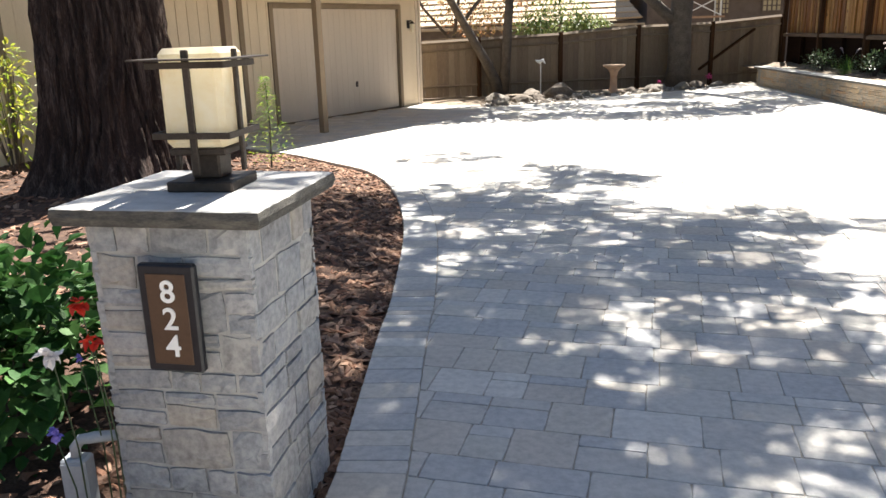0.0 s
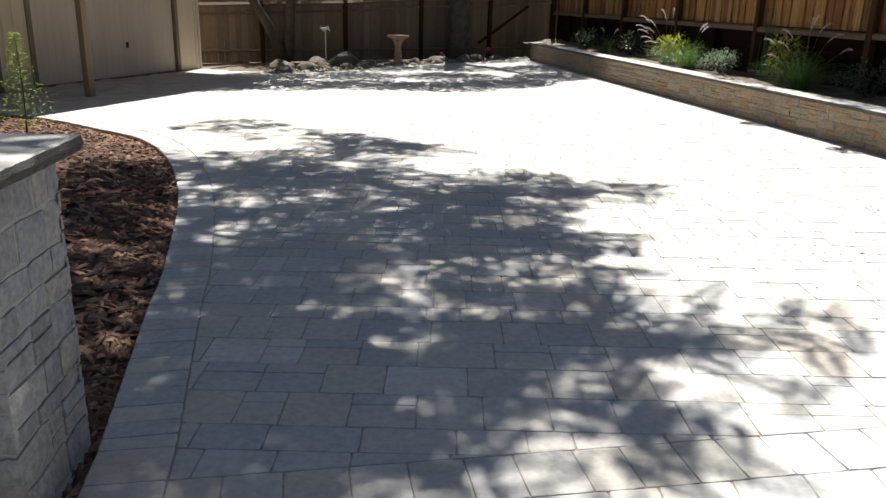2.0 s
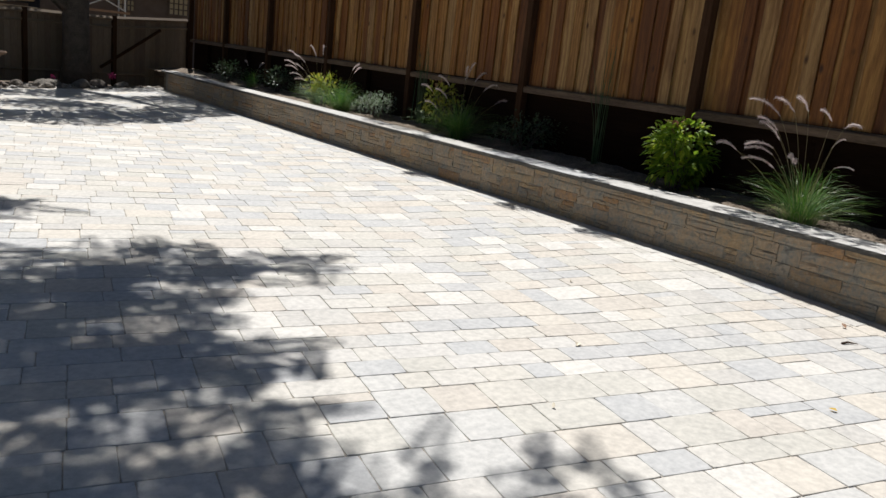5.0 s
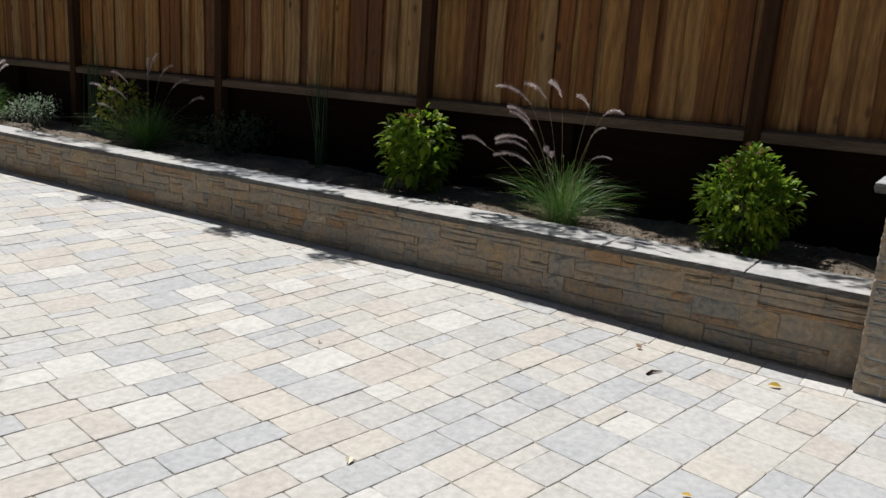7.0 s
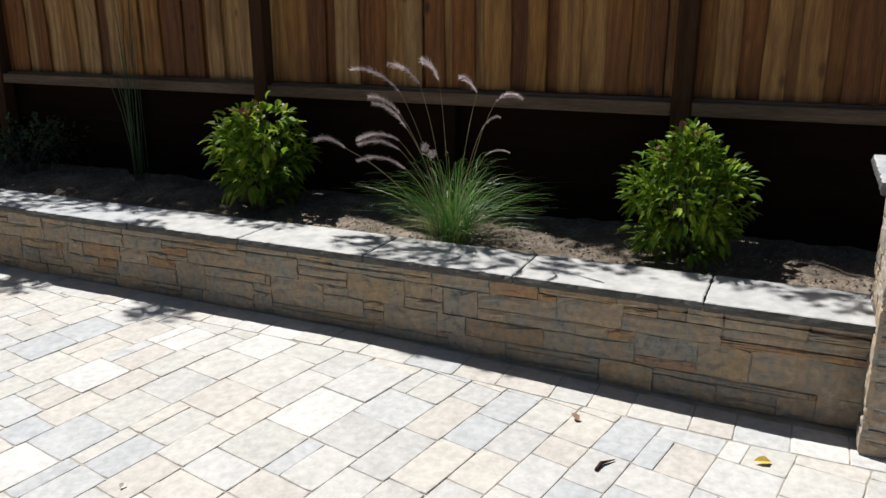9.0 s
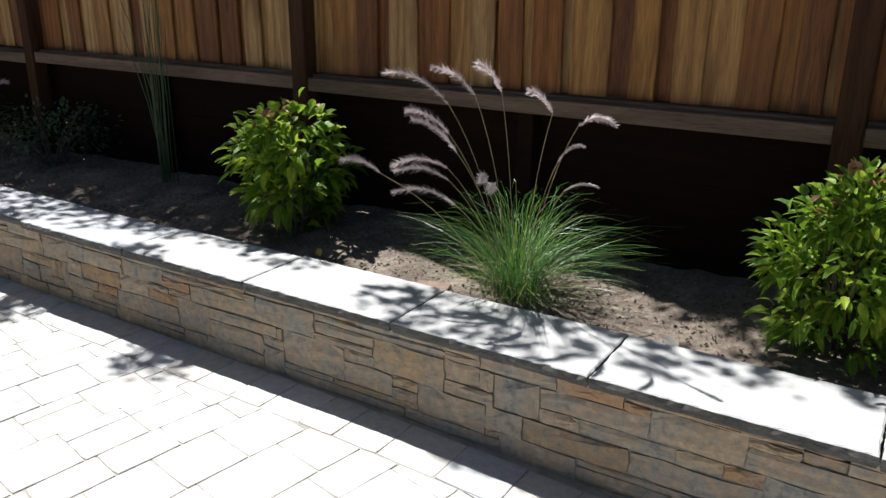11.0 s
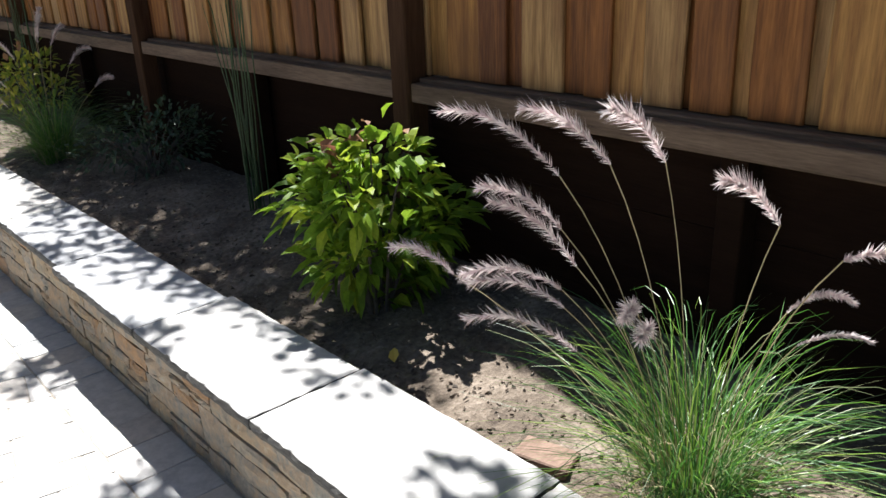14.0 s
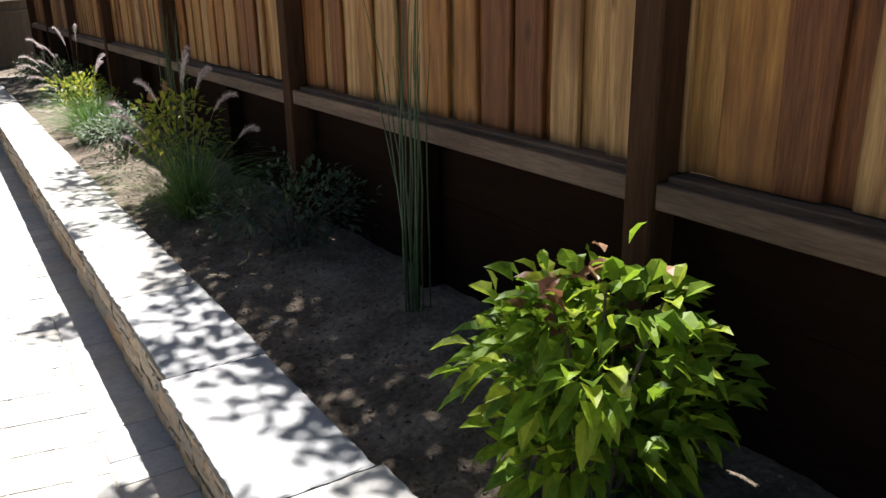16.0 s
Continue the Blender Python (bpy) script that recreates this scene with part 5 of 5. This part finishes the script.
part("upper_wall", box((3.0, 34.0, 2.9), (5.6, 40.0, 6.0), 0.0), DARK_WALL, nb)
for x0, x1, z0, z1 in ((6.15, 6.68, 1.85, 2.60), (7.92, 8.62, 1.9, 2.72)):
    w = part("window", box((x0, 32.55, z0), (x1, 32.597, z1), 0.0), GLASS, nb, "window with a warm reflection painted into its colour")
    for k in range(5):
        x = x0 + (x1 - x0) * k / 4
        part("muntin", box((x - 0.02, 32.50, z0 - 0.02), (x + 0.02, 32.552, z1 + 0.02), 0.0), DARK_WALL, w)
    for k in range(5):
        z = z0 + (z1 - z0) * k / 4
        part("muntin", box((x0, 32.49, z - 0.02), (x1, 32.551, z + 0.02), 0.0), DARK_WALL, w)
scaf = thing("scaffold", "white tubular builder's scaffold with plank decks", "scaffold", at=(4.6, 30.8, -0.1))
for x in (0, 1.35):
    for y in (0, 0.9):
        part("upright", tube([(x, y, 0), (x, y, 4.4)], [0.03, 0.03], 6), WHITE_PAINT, scaf)
for a, b in (((0, 0, 1.9), (1.35, 0, 2.55)), ((0, 0, 2.55), (1.35, 0, 1.9)), ((0, 0, 3.2), (1.35, 0, 3.1)), ((0, 0, 3.6), (1.35, 0, 3.5))):
    part("brace", tube([a, b], [0.022, 0.022], 6), WHITE_PAINT, scaf)
part("deck", box((-0.1, -0.05, 1.80), (1.5, 0.95, 1.87), 0.0), SCRAP, scaf, "tan plank deck")
part("deck", box((-0.1, -0.05, 2.72), (1.5, 0.95, 2.78), 0.0), SCRAP, scaf)

# ---- rock garden ----
RG = random.Random(121)


def boulder(at, s, label="rough brown boulder at the edge of the drive"):
    bm = bmesh.new()
    bmesh.ops.create_icosphere(bm, subdivisions=3, radius=1)
    o = Vector((RG.uniform(0, 50), RG.uniform(0, 50), 0))
    for v in bm.verts:
        q = 1 + 0.35 * noise.noise(v.co * 1.1 + o) + 0.12 * noise.noise(v.co * 3.2 + o)
        v.co = Vector((v.co.x * s[0], v.co.y * s[1], max(v.co.z, -0.35) * s[2])) * q
    ob = part("boulder", bm, BOULDER)
    ob.matrix_world = pose(at[0], at[1], s[2] * 0.22 - 0.03, 0, 0, RG.uniform(0, 360))
    tagged(ob, label, "boulder", "edging boulders")


fe = FAR_EDGE[1:]
for a, b in zip(fe, fe[1:]):
    d = b - a
    n = max(1, int(d.length / 0.42))
    for k in range(n):
        p = a + d * (k + 0.5) / n + Vector((-d.y, d.x)).normalized() * RG.uniform(0.15, 0.5)
        q = RG.uniform(0.09, 0.19)
        boulder((p.x, p.y), (q * 1.3, q, q * 0.9))
boulder((-0.55, 17.85), (0.46, 0.34, 0.26), "largest grey-brown boulder in the rock border")
boulder((-1.9, 16.9), (0.3, 0.22, 0.18))
boulder((-1.2, 17.2), (0.3, 0.24, 0.22))


def pebble_place(r):
    k = r.randrange(len(fe) - 1)
    a, b = fe[k], fe[k + 1]
    d = b - a
    p = a + d * r.random() + Vector((-d.y, d.x)).normalized() * r.uniform(-0.02, 0.5)
    return p.x, p.y, -0.01


scatter("pebbles", 700, pebble_place, PEBBLE, "pale pebbles and small stones between the boulders", "pebbles", (0.025, 0.09), 0.9, seed=13)
tagged(sheet("rock_bed_soil", lambda x, y: y > 16.0 and not inside(x, y, DRIVE), -4.6, 5.3, 15.8, 22.4, 0.25, lambda x, y: -0.06 + height_noise(x, y, 1.5, 0.05), SOIL, "dark soil bed under the old fence", "soil"))

bath = thing("bird_bath", "weathered terracotta pedestal bird bath among the rocks", "bird bath", at=(0.75, 18.95, -0.03))
part("pedestal", tube([(0, 0, 0), (0, 0, 0.05), (0, 0, 0.12), (0, 0, 0.40), (0, 0, 0.50), (0, 0, 0.58)], [0.16, 0.15, 0.09, 0.075, 0.10, 0.16], 16), TERRACOTTA, bath, smooth=True)
part("bowl", tube([(0, 0, 0.58), (0, 0, 0.62), (0, 0, 0.66), (0, 0, 0.665), (0, 0, 0.62)], [0.14, 0.24, 0.26, 0.23, 0.10], 20), TERRACOTTA, bath, smooth=True)
orn = thing("garden_ornament", "small pale metal garden ornament on a thin stake", "ornament", at=(-0.95, 18.3, 0.0))
part("stake", tube([(0, 0, 0), (0, 0, 0.78)], [0.012, 0.012], 6), WHITE_PAINT, orn)
part("figure", tube([(-0.12, 0, 0.80), (-0.03, 0, 0.76), (0.05, 0, 0.80), (0.10, 0, 0.72)], [0.015, 0.045, 0.04, 0.012], 8), WHITE_PAINT, orn, "pale cut metal figure")
flower("magenta_flower", "magenta blooms among the rocks", (3.2, 20.2, 0.25), PINK_PETAL, 0.09, 76, 9)
flower("magenta_flower", "magenta blooms among the rocks", (1.9, 19.6, 0.18), PINK_PETAL, 0.06, 77, 7)

# ---- small loose things ----


def fallen_leaf(at, size, mat, label, rz, group):
    v, f = leaf_soup(lambda r: (Vector((0, 0, 0.004)), Vector((1, 0, 0.3))), 1, random.Random(int(rz * 7)), (size, size), (0.5, 0.6), 0.05)
    ob = soup("fallen_leaf", v, f, mat)
    ob.matrix_world = pose(at[0], at[1], at[2], 0, 0, rz)
    tagged(ob, label, "leaf", group)


for x, y, s, m, l, a in ((2.80, 5.08, 0.055, LITTER, "pale curled leaf on the pavers", 20), (2.01, 4.18, 0.06, LITTER, "pale curled leaf on the pavers", 200), (3.95, 3.75, 0.05, SCRAP, "brown dry leaf on the pavers", 50), (3.98, 3.02, 0.07, LITTER_YELLOW, "bright yellow leaf on the pavers", 120), (1.3, 3.6, 0.035, LITTER, "pale curled leaf on the pavers", 80), (2.6, 3.05, 0.04, LITTER_YELLOW, "small yellowed leaf on the pavers", 140)):
    fallen_leaf((x, y, drive_z(x, y) + 0.003), s, m, l, a, "leaves on the drive")
for x, y, s, m, l, a in ((4.80, 5.75, 0.06, LITTER_YELLOW, "yellow leaf on the soil", 33), (4.74, 4.02, 0.09, LITTER, "pale dry leaf on the soil", 70), (4.74, 7.65, 0.05, LITTER, "pale dry leaf on the soil", 10)):
    fallen_leaf((x, y, soil_z(x, y) + 0.008), s, m, l, a, "leaves in the bed")
part_twig = tube([(0, 0, 0), (0.05, 0.01, 0.004), (0.11, -0.01, 0.0)], [0.006, 0.007, 0.002], 6)
twig = part("twig", part_twig, POST_WOOD)
twig.matrix_world = pose(3.63, 3.60, drive_z(3.63, 3.6) + 0.006, 0, 0, -20)
tagged(twig, "short brown twig lying on the pavers", "twig")
OFFCUT = material("weathered brown offcut", [(0.13, 0.08, 0.055), (0.27, 0.185, 0.135)], 8, 40, 0.85, 0.3, stretch=(1, 5, 5))
scrap = part("wood_offcut", box((-0.05, -0.075, 0), (0.05, 0.075, 0.04), 0.004), OFFCUT)
scrap.matrix_world = pose(4.775, 5.10, soil_z(4.775, 5.1) - 0.005, 3, 4, 18)
tagged(scrap, "short reddish wood offcut beside the grass", "wood block")

# ---- wall stones ----
WR = random.Random(131)
cells = ashlar(WY1 - WY0, WTOP, WR, 0.044, (4, 15))
far_v, far_f, near = [], [], 0
m0 = Matrix.Translation((WX, WY1, 0)) @ Matrix.Rotation(-math.pi / 2, 4, "Z")
for c in sorted(cells, key=lambda c: -c[0]):
    if near < 290:
        stone_object(wall, m0, c, WR, STONE, 0.036, 0.003)
        near += 1
    else:
        x, z, w, h = c
        m = m0 @ Matrix.Translation((x + w / 2, 0, z + h / 2)) @ Matrix.Diagonal((w - 0.008, 0.032 * WR.uniform(0.8, 1.3), h - 0.008, 1))
        me = STONE_SHAPES[WR.randrange(18)]
        k = len(far_v)
        far_v += [m @ v.co for v in me.vertices]
        far_f += [tuple(i + k for i in p.vertices) for p in me.polygons]
tagged(soup("far_stones", far_v, far_f, STONE_FAR, wall), "tan ledge stones further along the wall", kind="stuff")
m1 = Matrix.Translation((5.35, WY1 + 0.26, 0)) @ Matrix.Rotation(math.pi, 4, "Z")
for c in ashlar(1.0, WTOP, WR, 0.05):
    stone_object(wall, m1, c, WR, STONE, 0.032)

# ---- pavers ----
VR = random.Random(141)
PA = math.radians(-10)
PU, PV = Vector((math.cos(PA), math.sin(PA))), Vector((-math.sin(PA), math.cos(PA)))


def clip(poly, p, n):
    """The part of a polygon on the side of p that n points to."""
    out = []
    for a, c in zip(poly, poly[1:] + poly[:1]):
        da, dc = (a - p).dot(n), (c - p).dot(n)
        if da >= 0:
            out.append(a)
        if da * dc < 0:
            out.append(a + (c - a) * (da / (da - dc)))
    return out


def area(poly):
    return 0.5 * abs(sum(a.x * c.y - c.x * a.y for a, c in zip(poly, poly[1:] + poly[:1])))


def paver_geo(poly, seed):
    """A tumbled paver over a convex outline round the origin: chipped, wandering edges."""
    r = random.Random(seed)
    line = []
    for p, q in zip(poly, poly[1:] + poly[:1]):
        k = 4 if (q - p).length > 0.13 else 3 if (q - p).length > 0.06 else 1
        for i in range(k):
            e = p.lerp(q, (i + (r.uniform(-0.2, 0.2) if i else 0)) / k)
            line.append(e * (1 - (0.0045 if i == 0 else r.uniform(-0.0015, 0.0018)) / max(0.03, e.length)))
    n = len(line)

    def ring(ins, z):
        return [(p.x * (1 - ins / max(0.03, p.length)), p.y * (1 - ins / max(0.03, p.length)), z) for p in line]
    v = ring(0.0005, -0.03) + ring(0.0005, -0.005) + ring(0.0025, -0.001) + ring(0.007, 0.0)
    f = [tuple(range(3 * n, 4 * n))] + [(k * n + i, k * n + (i + 1) % n, (k + 1) * n + (i + 1) % n, (k + 1) * n + i) for k in (0, 1, 2) for i in range(n)]
    return v, f


def rect(w, h, a):
    return [Vector((x * w / 2 * math.cos(a) - y * h / 2 * math.sin(a), x * w / 2 * math.sin(a) + y * h / 2 * math.cos(a))) for x, y in ((-1, -1), (1, -1), (1, 1), (-1, 1))]


EDGE_WIDE = []
for k, a in enumerate(EDGE_ALL):
    d = EDGE_ALL[min(k + 1, len(EDGE_ALL) - 1)] - EDGE_ALL[max(k - 1, 0)]
    EDGE_WIDE.append((a + Vector((d.y, -d.x)).normalized() * 0.258, Vector((d.y, -d.x)).normalized()))
BORDER = [p for p, _ in EDGE_WIDE]
INNER = BORDER + DRIVE[len(EDGE_ALL):-4] + [Vector((4.09, 20.05)), Vector((4.09, -8.0))]
pieces = []
U = 0.083
BAND = (1.955, 2.20)      # soldier course across the drive between the pillars


def lay(p, poly):
    near = line_gap(p.x, p.y, BORDER)
    poly = [p + q for q in poly]
    if near < 0.3:
        best = min(zip(BORDER, BORDER[1:]), key=lambda s: line_gap(p.x, p.y, s))
        d = (best[1] - best[0]).normalized()
        poly = clip(poly, best[0], Vector((d.y, -d.x)))
    elif not inside(p.x, p.y, INNER) and p.x < 4.0:
        return
    if poly:
        poly = clip(poly, Vector((4.09, 0)), Vector((-1, 0)))
    if poly:
        poly = clip(poly, Vector((0, BAND[1])), Vector((0, 1))) if p.y > sum(BAND) / 2 else clip(poly, Vector((0, BAND[0])), Vector((0, -1)))
    if len(poly) > 2 and area(poly) > 0.0015:
        c = sum(poly, Vector((0, 0))) / len(poly)
        pieces.append((c, [q - c for q in poly]))


v0 = -14.0
while v0 < 26:
    rowh = VR.choice((3, 3, 3, 2)) * U
    u0 = -24 + VR.random() * 0.3
    while u0 < 16:
        w = VR.choice((2, 3, 3, 3, 4)) * U
        split = rowh > 2.5 * U and w < 3.5 * U and VR.random() < 0.3
        sub = [(v0 + U, 2 * U), (v0 + 2.5 * U, U)] if split else [(v0 + rowh / 2, rowh)]
        for b, hh in sub:
            p = PU * (u0 + w / 2) + PV * b
            if -8 < p.y < 20.5 and -6.5 < p.x < 4.4:
                lay(p, rect(w, hh, PA))
        u0 += w
    v0 += rowh
# border courses along the bed and the wall
for (a, na_), (b, nb_) in zip(zip(EDGE_ALL, [q[1] for q in EDGE_WIDE]), zip(EDGE_ALL[1:], [q[1] for q in EDGE_WIDE[1:]])):
    n = max(1, round((b - a).length / 0.2))
    for k in range(n):
        t0, t1 = k / n, (k + 1) / n
        poly = [a.lerp(b, t0), a.lerp(b, t0) + na_.lerp(nb_, t0) * 0.255, a.lerp(b, t1) + na_.lerp(nb_, t1) * 0.255, a.lerp(b, t1)]
        c = sum(poly, Vector((0, 0))) / 4
        pieces.append((c, [q - c for q in poly[::1]]))
y = -8.0
while y < 19.8:
    w = VR.choice((0.17, 0.21, 0.25))
    pieces.append((Vector((4.213, y + w / 2)), rect(0.238, w, 0)))
    y += w
x = BORDER[0].x + 0.004
while x < 4.06:
    w = min(VR.choice((0.17, 0.19, 0.21)), 4.09 - x)
    pieces.append((Vector((x + w / 2, sum(BAND) / 2)), rect(w, BAND[1] - BAND[0], 0)))
    x += w
far_v, far_f, near = [], [], 0
for c, poly in sorted(pieces, key=lambda q: (q[0] - Vector((2.6, 3.9))).length):
    if sum(a.x * b.y - b.x * a.y for a, b in zip(poly, poly[1:] + poly[:1])) < 0:
        poly = poly[::-1]
    slope_x, slope_y = (math.degrees(drive_z(c.x + dx, c.y + dy) - drive_z(c.x - dx, c.y - dy)) * 5 for dx, dy in ((0.1, 0), (0, 0.1)))
    m = pose(c.x, c.y, drive_z(c.x, c.y) + VR.uniform(-0.0015, 0.0015), slope_y + VR.uniform(-0.35, 0.35), -slope_x + VR.uniform(-0.35, 0.35), 0)
    v, f = paver_geo(poly, VR.randrange(10000))
    if near < 295:
        ob = soup("paver", v, f, PAVER, driveway)
        ob.matrix_local = m
        near += 1
    else:
        k = len(far_v)
        far_v += [m @ Vector(q) for q in v]
        far_f += [tuple(i + k for i in q) for q in f]
tagged(soup("far_pavers", far_v, far_f, PAVER_FAR, driveway), "tumbled pavers over the rest of the drive", kind="stuff")
